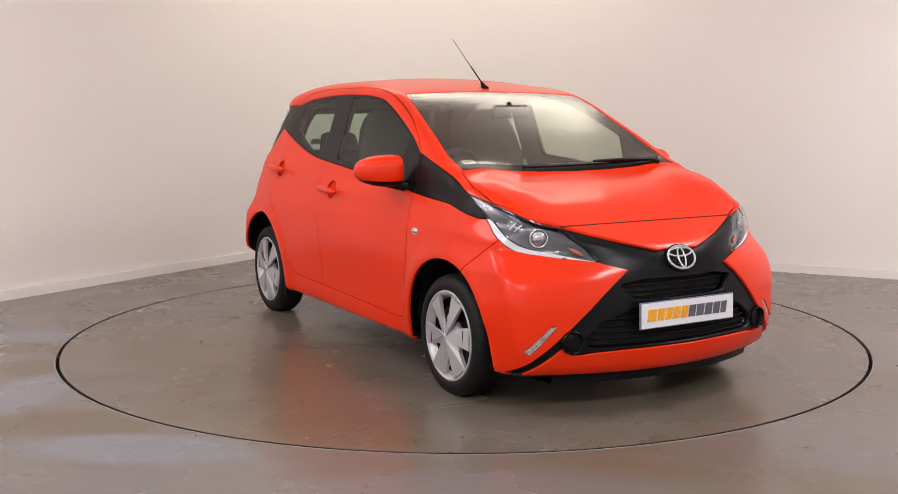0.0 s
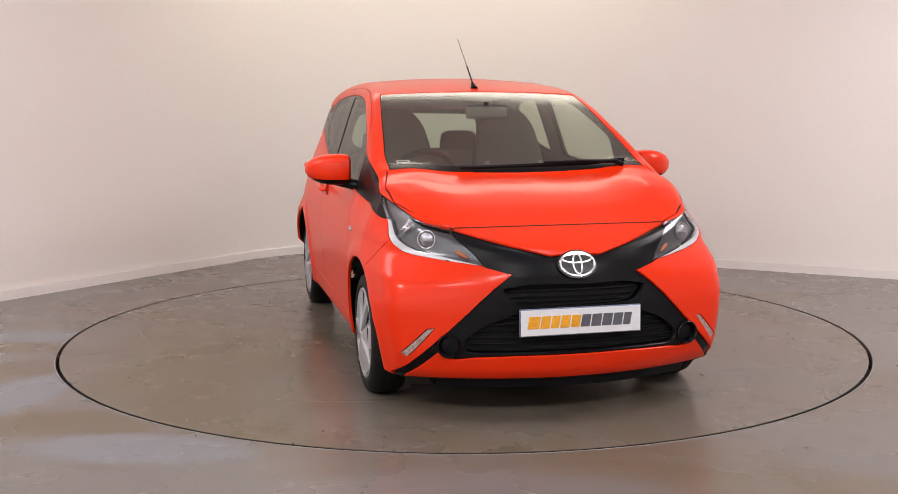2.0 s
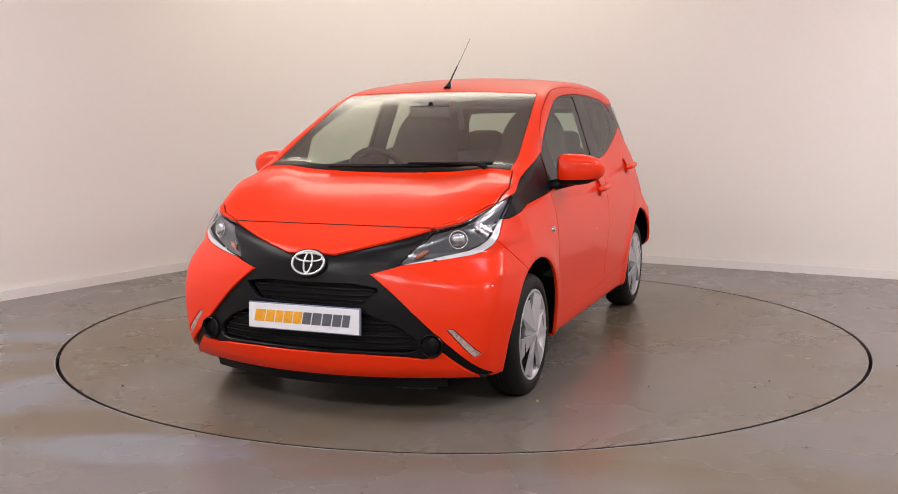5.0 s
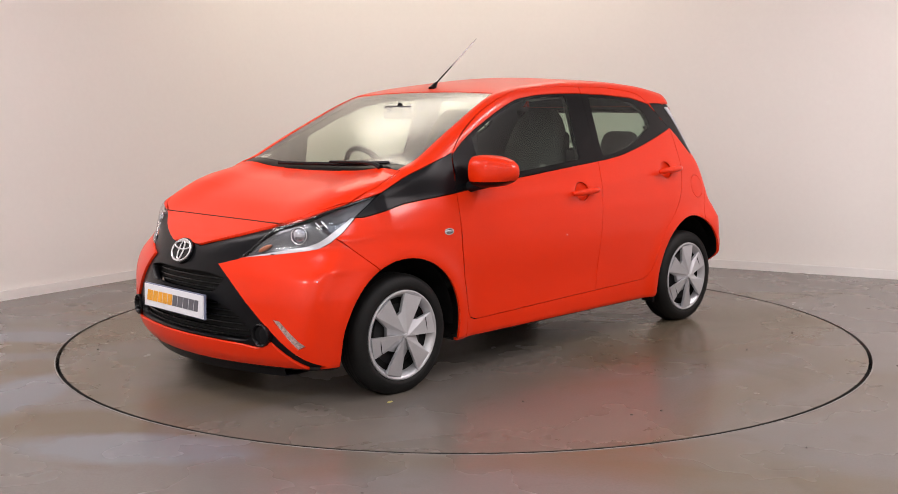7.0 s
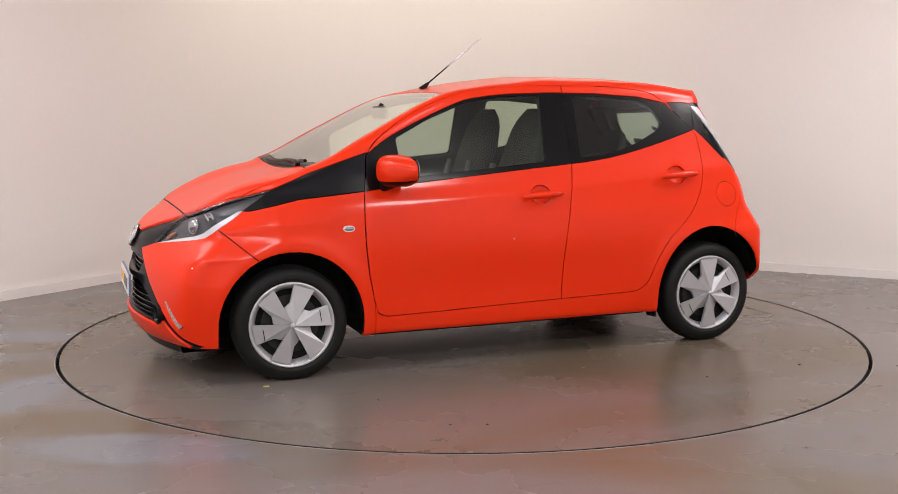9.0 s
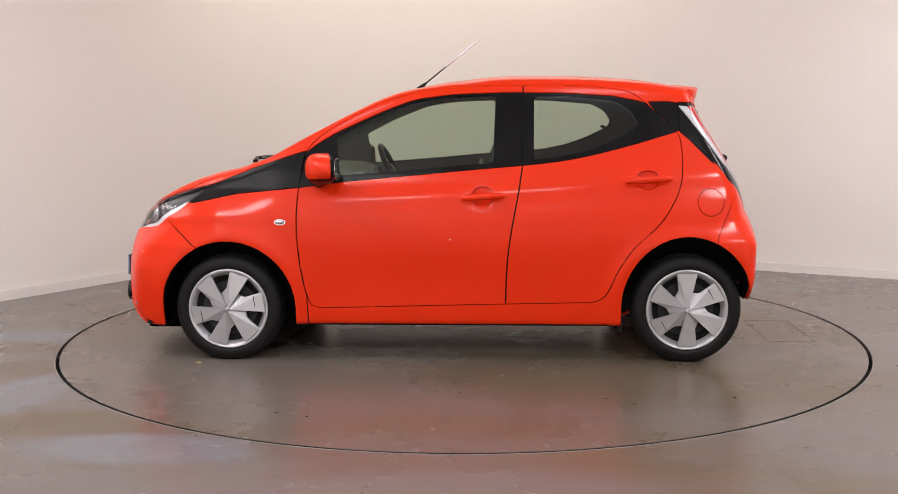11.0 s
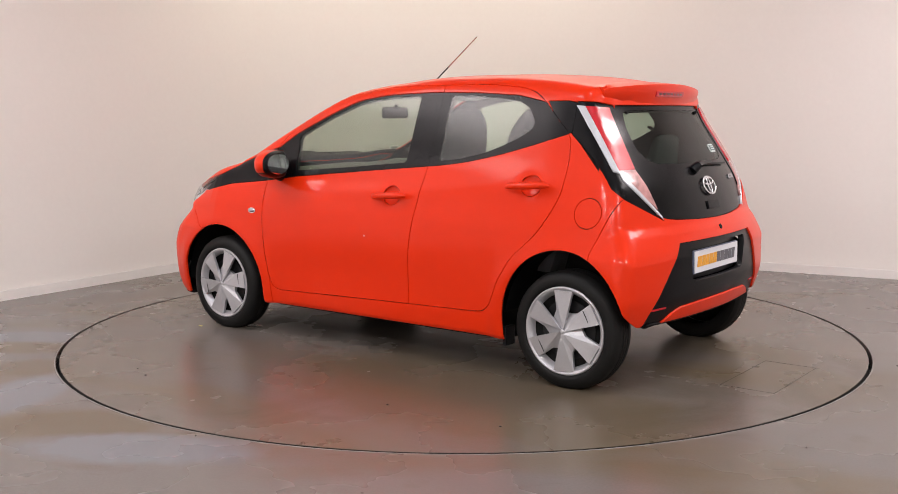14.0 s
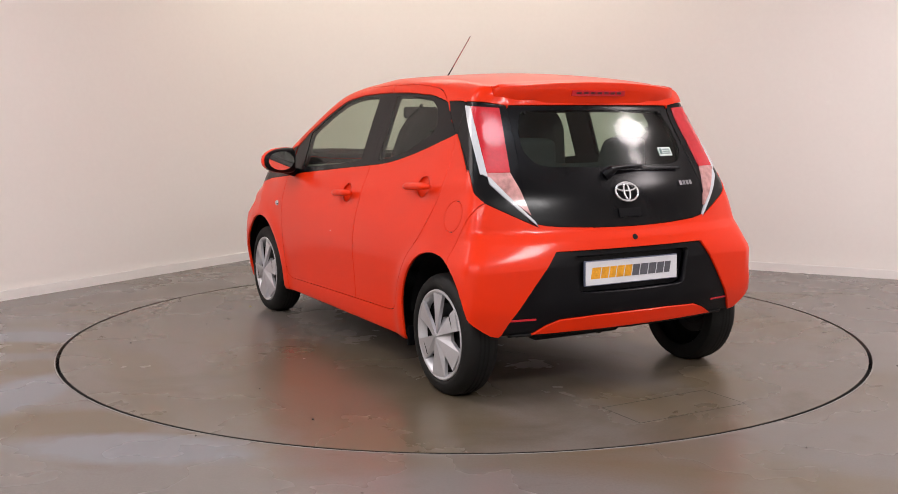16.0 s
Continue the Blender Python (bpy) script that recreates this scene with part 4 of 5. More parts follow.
W0 = make_wheel()
W0.parent = car
W0.matrix_basis = pose(1.17, 0.789, 0.2685, 0, 34, 0)
W0["label"] = "front wheel with silver six-blade hubcap"
for m in (pose(-1.17, 0.782, 0.2705, 0, 54, 0), pose(1.17, -0.789, 0.2685, 0, 28, 180), pose(-1.17, -0.782, 0.2705, 0, 9, 180)):
    copy_thing(W0, m)

# wheel wells
for cx, s in ((1.166, 1), (1.166, -1), (-1.165, 1), (-1.165, -1)):
    bm = bmesh.new()
    R = .345 if cx > 0 else .333
    rows = []
    for r, y in ((R + .006, .742), (R + .014, .70), (R + .012, .48), (.02, .48)):
        rows.append([bm.verts.new((cx + r*math.cos(t), s*y, .285 + r*math.sin(t)*(1.0 if cx > 0 else 1.06))) for t in np.radians(np.linspace(-4 if cx > 0 else 5, 184 if cx > 0 else 166, 41))])
    for a, b in zip(rows, rows[1:]):
        for k in range(40):
            bm.faces.new((a[k], a[k+1], b[k+1], b[k]))
    part("wheel_well", bm, BLACK_DEEP, car, "black wheel arch liner", True)

# ---------------------------------------------------------------- fittings of the car
def on_skin(view, u, v, lift=0.0, right=False):
    p, n = skin_point(view, u, v, lift)
    return (Vector((p.x, -p.y, p.z)), Vector((n.x, -n.y, n.z))) if right else (p, n)


def frame_at(p, n, up=(0, 0, 1)):
    """A pose at p whose z axis is the normal n and whose y axis points up as far as it can."""
    n = Vector(n).normalized()
    x = Vector(up).cross(n).normalized()
    y = n.cross(x)
    return Matrix.Translation(p) @ Matrix((x, y, n)).transposed().to_4x4()


def ellipse_path(a, b, cx=0.0, cy=0.0, n=40):
    return [(cx + a*math.cos(2*math.pi*k/n), cy + b*math.sin(2*math.pi*k/n)) for k in range(n + 1)]


def oval_ring(bm, m, a, b, r, cx=0.0, cy=0.0, n=40):
    tube(bm, [m @ Vector((x, y, 0.003)) for x, y in ellipse_path(a, b, cx, cy, n)], r, 8)


def badge(parent, m, w, h, backing):
    """Chrome oval emblem of three rings on an oval backing."""
    bm = bmesh.new()
    if backing:
        prism(bm, ellipse_path(w*1.16, h*1.2)[:-1], -0.02, 0.001, m)
        b = part("emblem_backing", bm, BLACK_GLOSS, parent)
        bm = bmesh.new()
    oval_ring(bm, m, w, h, 0.0055 if backing else 0.005)
    oval_ring(bm, m, w*0.86, h*0.36, 0.0045, 0, h*0.46)
    oval_ring(bm, m, w*0.25, h*0.86, 0.0045, 0, 0)
    part("emblem", bm, CHROME, parent, "chrome oval emblem", True)


p, n = skin_point("front", 0.0, .648, -0.004)
badge(front_bumper, frame_at(p, n), .074, .051, True)
p, n = skin_point("rear", 0.0, .908, 0.0)
badge(tailgate, frame_at(p, n), .062, .044, False)


def number_plate(x, z, tilt, heading):
    """White dealer plate whose lettering is drawn as slanted bars, orange then grey."""
    plate = new("number_plate")
    plate.parent = car
    plate.matrix_basis = pose(x, 0, z) @ pose(0, 0, 0, 0, 0, heading) @ pose(0, 0, 0, 90 - tilt, 0, 0)
    plate["label"] = "white dealer number plate with orange and grey bars"
    bm = bmesh.new()
    box(bm, (-.263, -.0565, -.012), (.263, .0565, -.001), .004)
    part("plate_holder", bm, PLATE_EDGE, plate)
    bm = bmesh.new()
    box(bm, (-.2585, -.052, -.001), (.2585, .052, .003), .0015)
    part("plate_face", bm, WHITE_PLATE, plate, "white plate face")
    x0 = -.232
    for k in range(10):
        w = (.054, .045, .040, .045, .044, .044, .048, .047, .045, .038)[k]
        bm = bmesh.new()
        s = .009
        prism(bm, [(x0, -.024), (x0 + w - .006, -.024), (x0 + w - .006 + s, .026), (x0 + s, .026)], .003, .0046)
        o = part("print_bar", bm, PLATE_ORANGE if k < 5 else PLATE_GREY, plate)
        x0 += w
    return plate


number_plate(1.872, .421, 2, 90)
number_plate(-1.568, .560, 1, -90)


# door handles, side repeaters and mirrors
def bar_on_side(name, x0, z0, x1, z1, stand, half, mat, parent, right, label):
    """A moulded grip that follows the flank between two points."""
    bm = bmesh.new()
    path, radii = [], []
    for k in range(13):
        t = k/12
        p, n = on_skin("side", x0 + (x1 - x0)*t, z0 + (z1 - z0)*t, 0.0, right)
        q = Vector((p.x, (1 if not right else -1)*abs(on_skin("side", x0 + (x1-x0)*t, z0 + (z1-z0)*t - .10)[0].y), p.z))
        e = 1 - abs(2*t - 1)**6
        path.append(q + n*(0.002 + stand*e))
        radii.append(half*(0.55 + 0.45*e))
    tube(bm, path, radii, 10)
    return part(name, bm, mat, parent, label, True)


for side in (0, 1):
    bar_on_side("door_handle", -.03, .838, -.247, .850, .019, .0175, PAINT, FD[side], side == 1, "body-coloured door handle")
    bar_on_side("door_handle", -.852, .918, -1.078, .931, .019, .0175, PAINT, RD[side], side == 1, "body-coloured door handle")
    p, n = on_skin("side", .889, .717, 0.0, side == 1)
    bm = bmesh.new()
    prism(bm, ellipse_path(.030, .0155, n=24)[:-1], -.004, .004, frame_at(p, n))
    rep = part("side_repeater", bm, CHROME, car, "small oval clear side repeater lamp")
    bm = bmesh.new()
    bmesh.ops.create_uvsphere(bm, u_segments=16, v_segments=10, radius=1.0, matrix=frame_at(p + n*.004, n) @ Matrix.Diagonal((.024, .011, .006, 1)))
    part("lens", bm, LAMP_SILVER, rep, "", True)


def wing_mirror(s):
    """A door mirror: painted cap, black lower shell and foot, mirror glass facing back."""
    base = new("wing_mirror")
    base.parent = car
    base["label"] = "coral red wing mirror with black lower shell"
    ys = (.762, .775, .81, .86, .90, .94, .962, .974)
    lo = (.930, .917, .911, .913, .920, .937, .955, .975)
    hi = (1.052, 1.062, 1.066, 1.063, 1.056, 1.040, 1.022, 1.000)
    xf = (.725, .745, .752, .742, .725, .695, .67, .64)
    xb = (.625, .612, .602, .592, .585, .582, .588, .605)
    def shell(z0, z1, mat, name, size=1.0):
        bm = bmesh.new()
        rings = []
        for y, a, b, f, r in zip(ys, lo, hi, xf, xb):
            ring = []
            for k in range(28):
                t = 2*math.pi*k/28
                c, q = math.cos(t), math.sin(t)
                ex = abs(c)**(0.75 if c > 0 else 0.35)*(1 if c > 0 else -1)
                x = (f + r)/2 + ex*(f - r)/2
                z = (a + b)/2 + abs(q)**0.8*(1 if q > 0 else -1)*(b - a)/2
                ring.append(bm.verts.new((.66 + (x - .66)*size, s*(.86 + (y - .86)*size), .99 + (z - .99)*size)))
            rings.append(ring)
        for a, b in zip(rings, rings[1:]):
            for k in range(28):
                bm.faces.new((a[k], a[(k+1) % 28], b[(k+1) % 28], b[k]))
        bm.faces.new(rings[0])
        bm.faces.new(rings[-1])
        if z0 is not None:
            bmesh.ops.bisect_plane(bm, geom=bm.verts[:] + bm.edges[:] + bm.faces[:], plane_co=(0, 0, z0), plane_no=(0.05, 0, 1), clear_inner=True)
            bmesh.ops.bisect_plane(bm, geom=bm.verts[:] + bm.edges[:] + bm.faces[:], plane_co=(.622, s*.86, 0), plane_no=(1, s*.22, 0), clear_inner=True)
        elif z1 is not None:
            bmesh.ops.bisect_plane(bm, geom=bm.verts[:] + bm.edges[:] + bm.faces[:], plane_co=(0, 0, z1), plane_no=(0.05, 0, 1), clear_outer=True)
        return part(name, bm, mat, base, "", True)
    shell(.945 + .05*.65, None, PAINT, "cap")
    shell(None, .943 + .05*.65, BLACK_SATIN, "lower_shell")
    shell(None, None, BLACK_SATIN, "housing", 0.965)
    bm = bmesh.new()
    tube(bm, [(.70, s*.715, .905), (.69, s*.76, .918), (.675, s*.80, .925), (.665, s*.84, .93)], [.03, .027, .024, .018], 10)
    part("foot", bm, BLACK_SATIN, base, "", True)
    bm = bmesh.new()
    prism(bm, ellipse_path(.078, .055, n=28)[:-1], 0.0, .003, pose(.5835, s*.868, .990, 90, 0, -90))
    part("mirror_glass", bm, MIRROR_GLASS, base, "mirror glass")


wing_mirror(1)
wing_mirror(-1)

# small stone chips in the paint
for view, u, v, owner in (("side", .026, .63, FD[0]), ("fore_quarter", -.62, .56, front_bumper)):
    p, n = skin_point(view, u, v, .0004)
    bm = bmesh.new()
    prism(bm, ellipse_path(.0042, .0032, n=9)[:-1], -.001, .0004, frame_at(p, n))
    part("paint_chip", bm, WHITE_PLATE, owner, "small pale stone chip")

# roof aerial
bm = bmesh.new()
tube(bm, [(.235, 0, 1.392), (.222, 0, 1.404), (.205, 0, 1.424), (.195, 0, 1.432)], [.022, .018, .010, .006], 12)
aerial = part("aerial_base", bm, BLACK_SATIN, car, "black rubber aerial base", True)
bm = bmesh.new()
tube(bm, [(.205, 0, 1.424), (.08, 0, 1.524)], [.0045, .0035], 8)
part("aerial_sleeve", bm, BLACK_SATIN, aerial, "", True)
bm = bmesh.new()
tube(bm, [(.08, 0, 1.524), (-.122, 0, 1.686)], [.0032, .0028], 8)
part("aerial_rod", bm, LAMP_SILVER, aerial, "thin metal aerial rod", True)

# black seals round the windscreen
for s in (1, -1):
    bm = bmesh.new()
    edge = flowing([(1.03, .634), (.912, .631), (.72, .604), (.50, .572), (.33, .546)], 4)
    tube(bm, [Vector((1, s, 1))*skin_point("top", x, y, -.017)[0] for x, y in edge], .0125, 8)
    part("windscreen_seal", bm, BLACK_DEEP, windscreen, "black windscreen seal", True)
bm = bmesh.new()
tube(bm, [Vector((1, 1 if y > 0 else -1, 1))*skin_point("top", .302, abs(y), -.017)[0] for y in np.linspace(-.54, .54, 19)], .011, 8)
part("windscreen_seal", bm, BLACK_DEEP, windscreen, "black windscreen seal", True)

# windscreen wiper
def top_point(x, y, lift):
    p, n = skin_point("top", x, y, lift)
    return p


bm = bmesh.new()
tube(bm, [top_point(1.052 - .02*t, -.30 + .84*t, .012) for t in np.linspace(0, 1, 12)], .010, 6)
wiper = part("wiper_blade", bm, BLACK_SATIN, car, "black windscreen wiper blade", True)
bm = bmesh.new()
tube(bm, [top_point(1.066, .52, .004), top_point(1.060, .48, .022), top_point(1.045, .33, .030), top_point(1.040, .12, .024)], [.014, .011, .008, .006], 8)
part("wiper_arm", bm, BLACK_SATIN, wiper, "", True)

# rear wiper
rear_at = lambda y, z, lift: Vector((1, -1 if y < 0 else 1, 1))*on_skin("rear", abs(y), z, lift)[0]
bm = bmesh.new()
tube(bm, [rear_at(.085, .985, -.006), rear_at(.06, .997, .02), rear_at(.03, 1.004, .022), rear_at(-.12, 1.012, .016)], [.024, .022, .011, .007], 10)
rw = part("rear_wiper_arm", bm, BLACK_SATIN, tailgate, "black rear wiper", True)
bm = bmesh.new()
tube(bm, [rear_at(.0 - .37*t, 1.012 - .012*t, .006) for t in np.linspace(0, 1, 9)], .006, 6)
part("rear_wiper_blade", bm, BLACK_SATIN, rw, "", True)

# tailgate details
def patch(name, view, u0, u1, v0, v1, lift, mat, parent, label="", sign=1, depth=.006, nu=6, nv=2):
    """A thin moulded plate that follows the skin."""
    grid = [[skin_point(view, abs(u0 + (u1-u0)*i/nu), v0 + (v1-v0)*j/nv, lift) for i in range(nu+1)] for j in range(nv+1)]
    bm = bmesh.new()
    fix = lambda p, u: Vector((p.x, p.y*sign if u >= 0 else -p.y*sign, p.z))
    us = [u0 + (u1-u0)*i/nu for i in range(nu+1)]
    A = [[bm.verts.new(fix(p, us[i])) for i, (p, n) in enumerate(row)] for row in grid]
    B = [[bm.verts.new(fix(p - n*depth, us[i])) for i, (p, n) in enumerate(row)] for row in grid]
    for j in range(nv):
        for i in range(nu):
            bm.faces.new((A[j][i], A[j][i+1], A[j+1][i+1], A[j+1][i]))
            bm.faces.new((B[j][i], B[j+1][i], B[j+1][i+1], B[j][i+1]))
    loop = [(0, i) for i in range(nu)] + [(j, nu) for j in range(nv)] + [(nv, i) for i in range(nu, 0, -1)] + [(j, 0) for j in range(nv, 0, -1)]
    for a, b in zip(loop, loop[1:] + loop[:1]):
        bm.faces.new((A[a[0]][a[1]], A[b[0]][b[1]], B[b[0]][b[1]], B[a[0]][a[1]]))
    return part(name, bm, mat, parent, label, True)


# roof spoiler over the rear window
bm = bmesh.new()
rows = []
for y in np.linspace(-.515, .515, 43):
    e = max(0.0, (abs(y) - .47)/.045)
    xr = -1.315 + .33*y*y + .010*e*e
    zt = float(top_z(-1.25)) - .10*y*y + .006 - .006*e*e
    x0 = -1.165
    z0 = float(top_z(x0)) - .10*y*y + .002 - .006*e*e
    rows.append([bm.verts.new(v) for v in ((x0, y, z0 - .03), (x0, y, z0 - .002), (x0 - .004, y, z0 + .001), (x0 - .05, y, z0*.55 + zt*.45 + .003), (xr + .012, y, zt), (xr + .002, y, zt - .003), (xr, y, zt - .010),
                                          (xr + .008, y, zt - .045), (xr + .024, y, 1.303 + .006*e), (xr + .034, y, 1.297 + .006*e), (xr + .10, y, 1.302))])
for a, b in zip(rows, rows[1:]):
    for k in range(len(a) - 1):
        bm.faces.new((a[k], a[k+1], b[k+1], b[k]))
bm.faces.new(rows[0]); bm.faces.new(rows[-1][::-1])
spoiler = part("roof_spoiler", bm, PAINT, car, "body-coloured roof spoiler", True)


def spoiler_box(name, y0, y1, z0, z1, depth, mat, parent, label=""):
    bm = bmesh.new()
    n = 8
    rows = []
    for k in range(n + 1):
        y = y0 + (y1 - y0)*k/n
        f = lambda z: -1.315 + .33*y*y + .008*min(1, max(0, (1.375 - z)/.035))
        rows.append([bm.verts.new(v) for v in ((f(z0) + .01, y, z0), (f(z0) - depth, y, z0 + .001), (f(z1) - depth, y, z1 - .001), (f(z1) + .01, y, z1))])
    for a, b in zip(rows, rows[1:]):
        for k in range(4):
            bm.faces.new((a[k], a[(k+1) % 4], b[(k+1) % 4], b[k]))
    bm.faces.new(rows[0]); bm.faces.new(rows[-1][::-1])
    return part(name, bm, mat, parent, label)


brake = spoiler_box("high_brake_lamp", -.150, .150, 1.337, 1.363, .002, LAMP_RED, spoiler, "red high-level brake lamp")
for k in range(7):
    spoiler_box("lamp_cell", -.126 + k*.038, -.100 + k*.038, 1.344, 1.356, .0032, LAMP_DARK_RED, brake)
patch("tailgate_handle", "rear", -.062, .062, .800, .838, .001, BLACK_SATIN, tailgate, "black tailgate handle recess", depth=.012)
bm = bmesh.new()
p, n = skin_point("rear", 0.0, .712, .0)
prism(bm, ellipse_path(.013, .013, n=20)[:-1], -.004, .003, frame_at(p, n))
part("tailgate_lock", bm, BLACK_DEEP, rear_bumper, "black round tailgate button")
for k in range(4):
    patch("script_bar", "rear", -.345 - k*.024, -.363 - k*.024, .925, .945, .000, LAMP_SILVER, tailgate, "", nu=2)
st = patch("window_sticker", "rear", -.29, -.375, 1.062, 1.100, -.004, STICKER, tailgate, "pale window sticker", nu=4)
for k in range(3):
    patch("sticker_bar", "rear", -.315, -.365, 1.070 + .009*k, 1.074 + .009*k, -.002, STICKER_PRINT, st, nu=2, depth=.002)
patch("sticker_bar", "rear", -.295, -.309, 1.068, 1.094, -.002, STICKER_PRINT, st, nu=2, depth=.002)
for s in (1, -1):
    patch("rear_reflector", "rear", .50, .645, .372, .380, -.006, LAMP_RED, rear_bumper, "thin red rear reflector", sign=s)
    bm = bmesh.new()
    p, n = skin_point("rear", .385, 1.262, .0)
    prism(bm, ellipse_path(.008, .008, n=16)[:-1], -.008, .004, frame_at(Vector((p.x, s*p.y, p.z)), Vector((n.x, s*n.y, n.z))))
    part("glass_fixing", bm, BLACK_DEEP, tailgate)
    # window catch on the rear side glass
    p, n = on_skin("side", -.885, 1.178, 0.0, s < 0)
    bm = bmesh.new()
    tube(bm, [p - n*.012 + Vector((.02, 0, .006)), p - n*.014, p - n*.012 + Vector((-.02, 0, -.008))], [.007, .010, .007], 8)
    part("window_catch", bm, BLACK_DEEP, RD[0 if s > 0 else 1], "", True)

# black strip standing in for the shade in the joint before the hood
bm = bmesh.new()
tube(bm, [on_skin("top", 1.612 + (.005*max(0, abs(y) - .284)/.187), abs(y), -.0015, y > 0)[0] for y in np.linspace(-.468, .468, 33)], .0045, 8)
part("hood_seal", bm, BLACK_DEEP, car, "", True)

# front bumper details
for s in (1, -1):
    p, n = skin_point("front", .530, .322, -.006)
    p, n = Vector((p.x, s*p.y, p.z)), Vector((n.x*1.4, s*n.y*.6, n.z*.3)).normalized()
    m = frame_at(p, n)
    bm = bmesh.new()
    rows = [[bm.verts.new(m @ Vector((r*math.cos(2*math.pi*k/36), r*math.sin(2*math.pi*k/36), h))) for k in range(36)] for r, h in ((.052, -.03), (.050, .010), (.045, .014), (.040, .008), (.036, -.012))]
    for a, b in zip(rows, rows[1:]):
        for k in range(36):
            bm.faces.new((a[k], a[(k+1) % 36], b[(k+1) % 36], b[k]))
    fog = part("fog_lamp", bm, BLACK_GLOSS, front_bumper, "round black fog lamp blank", True)
    bm = bmesh.new()
    bmesh.ops.create_uvsphere(bm, u_segments=24, v_segments=12, radius=1.0, matrix=m @ Matrix.Translation((0, 0, -.012)) @ Matrix.Diagonal((.036, .036, .010, 1)))
    part("fog_lens", bm, BLACK_SATIN, fog, "", True)
for k in range(6):
    z = .302 + k*.026
    half = .455 - .02*max(0, k - 2)**1.6
    patch("grille_bar", "front", -half, half, z, z + .006, -.028, BLACK_GLOSS, front_bumper, depth=.02, nu=16)
for z, half in ((.498, .25), (.520, .27), (.545, .295)):
    patch("grille_bar", "front", -half, half, z, z + .006, -.040, BLACK_GLOSS, front_bumper, depth=.02, nu=14)
bm = bmesh.new()
pts = [(1.80 - .40*y*y, y) for y in np.linspace(-.56, .56, 25)]
for i in range(24):
    (xa, ya), (xb, yb) = pts[i], pts[i+1]
    q = [bm.verts.new(v) for v in ((xa, ya, .185), (xb, yb, .185), (xb - .02, yb, .128), (xa - .02, ya, .128), (xa - .25, ya, .185), (xb - .25, yb, .185), (xb - .22, yb, .128), (xa - .22, ya, .128))]
    bm.faces.new((q[0], q[1], q[2], q[3])); bm.faces.new((q[3], q[2], q[6], q[7])); bm.faces.new((q[4], q[7], q[6], q[5]))
bmesh.ops.remove_doubles(bm, verts=bm.verts, dist=1e-5)
part("chin_spoiler", bm, BLACK_SATIN, front_bumper, "black chin spoiler under the bumper", True)

# headlamp insides
for s in (1, -1):
    hl = HL[0 if s > 0 else 1]
    p, n = skin_point("fore_quarter", -.715, .742, -.020)
    p, n = Vector((p.x, s*p.y, p.z)), Vector((.86, s*.42, .1)).normalized()
    m = frame_at(p, n)
    bm = bmesh.new()
    bmesh.ops.create_uvsphere(bm, u_segments=24, v_segments=14, radius=1.0, matrix=m @ Matrix.Diagonal((.031, .031, .020, 1)))
    part("projector_lens", bm, LAMP_SILVER, hl, "round silvery projector lens", True)
    bm = bmesh.new()
    tube(bm, [m @ Vector((.037*math.cos(2*math.pi*k/32), .037*math.sin(2*math.pi*k/32), .004)) for k in range(33)], .0025, 8)
    part("projector_ring", bm, CHROME, hl, "chrome lens ring", True)
    p, n = skin_point("fore_quarter", -.870, .688, -.018)
    bm = bmesh.new()
    bmesh.ops.create_uvsphere(bm, u_segments=18, v_segments=10, radius=1.0, matrix=frame_at(Vector((p.x, s*p.y, p.z)), Vector((n.x, s*n.y, n.z))) @ pose(0, 0, 0, 0, 0, 28*s) @ Matrix.Diagonal((.034, .010, .010, 1)))
    part("indicator_bulb", bm, LAMP_AMBER, hl, "amber indicator", True)
    # chrome bars added in place of a bright H-shaped reflection
    for (ua, za), (ub, zb) in (((-.640, .800), (-.610, .772)), ((-.612, .806), (-.585, .780)), ((-.632, .785), (-.592, .795))):
        bm = bmesh.new()
        pa, pb = skin_point("fore_quarter", ua, za, -.012)[0], skin_point("fore_quarter", ub, zb, -.012)[0]
        tube(bm, [(pa.x, s*pa.y, pa.z), (pb.x, s*pb.y, pb.z)], .0045, 6)
        part("reflector_rib", bm, CHROME, hl)

# exhaust box and sill flange under the car
bm = bmesh.new()
tube(bm, [(-1.38, .42, .278), (-1.38, .40, .278), (-1.38, -.05, .278), (-1.38, -.07, .278)], [.022, .034, .034, .022], 16)
ex = part("exhaust_silencer", bm, BLACK_SATIN, car, "dull metal exhaust silencer", True)
bm = bmesh.new()
tube(bm, [(-1.30, -.02, .24), (-1.1, -.12, .26), (-.6, -.1, .24), (.3, -.05, .22)], .025, 10)
part("exhaust_pipe", bm, BLACK_DEEP, ex, "", True)
for x in (1.17, -1.17):
    bm = bmesh.new()
    tube(bm, [(x, -.70, .27), (x, .70, .27)], .035, 10)
    part("axle", bm, BLACK_DEEP, car)
for s in (1, -1):
    bm = bmesh.new()
    box(bm, (-.80, s*.70 - .004, .172), (.78, s*.70 + .004, .205), .002)
    part("sill_flange", bm, BLACK_DEEP, car)
    bm = bmesh.new()
    box(bm, (-.845, s*.735 - .05, .155), (-.825, s*.735 + .03, .25), .006)
    part("mud_flap", bm, BLACK_SATIN, car)


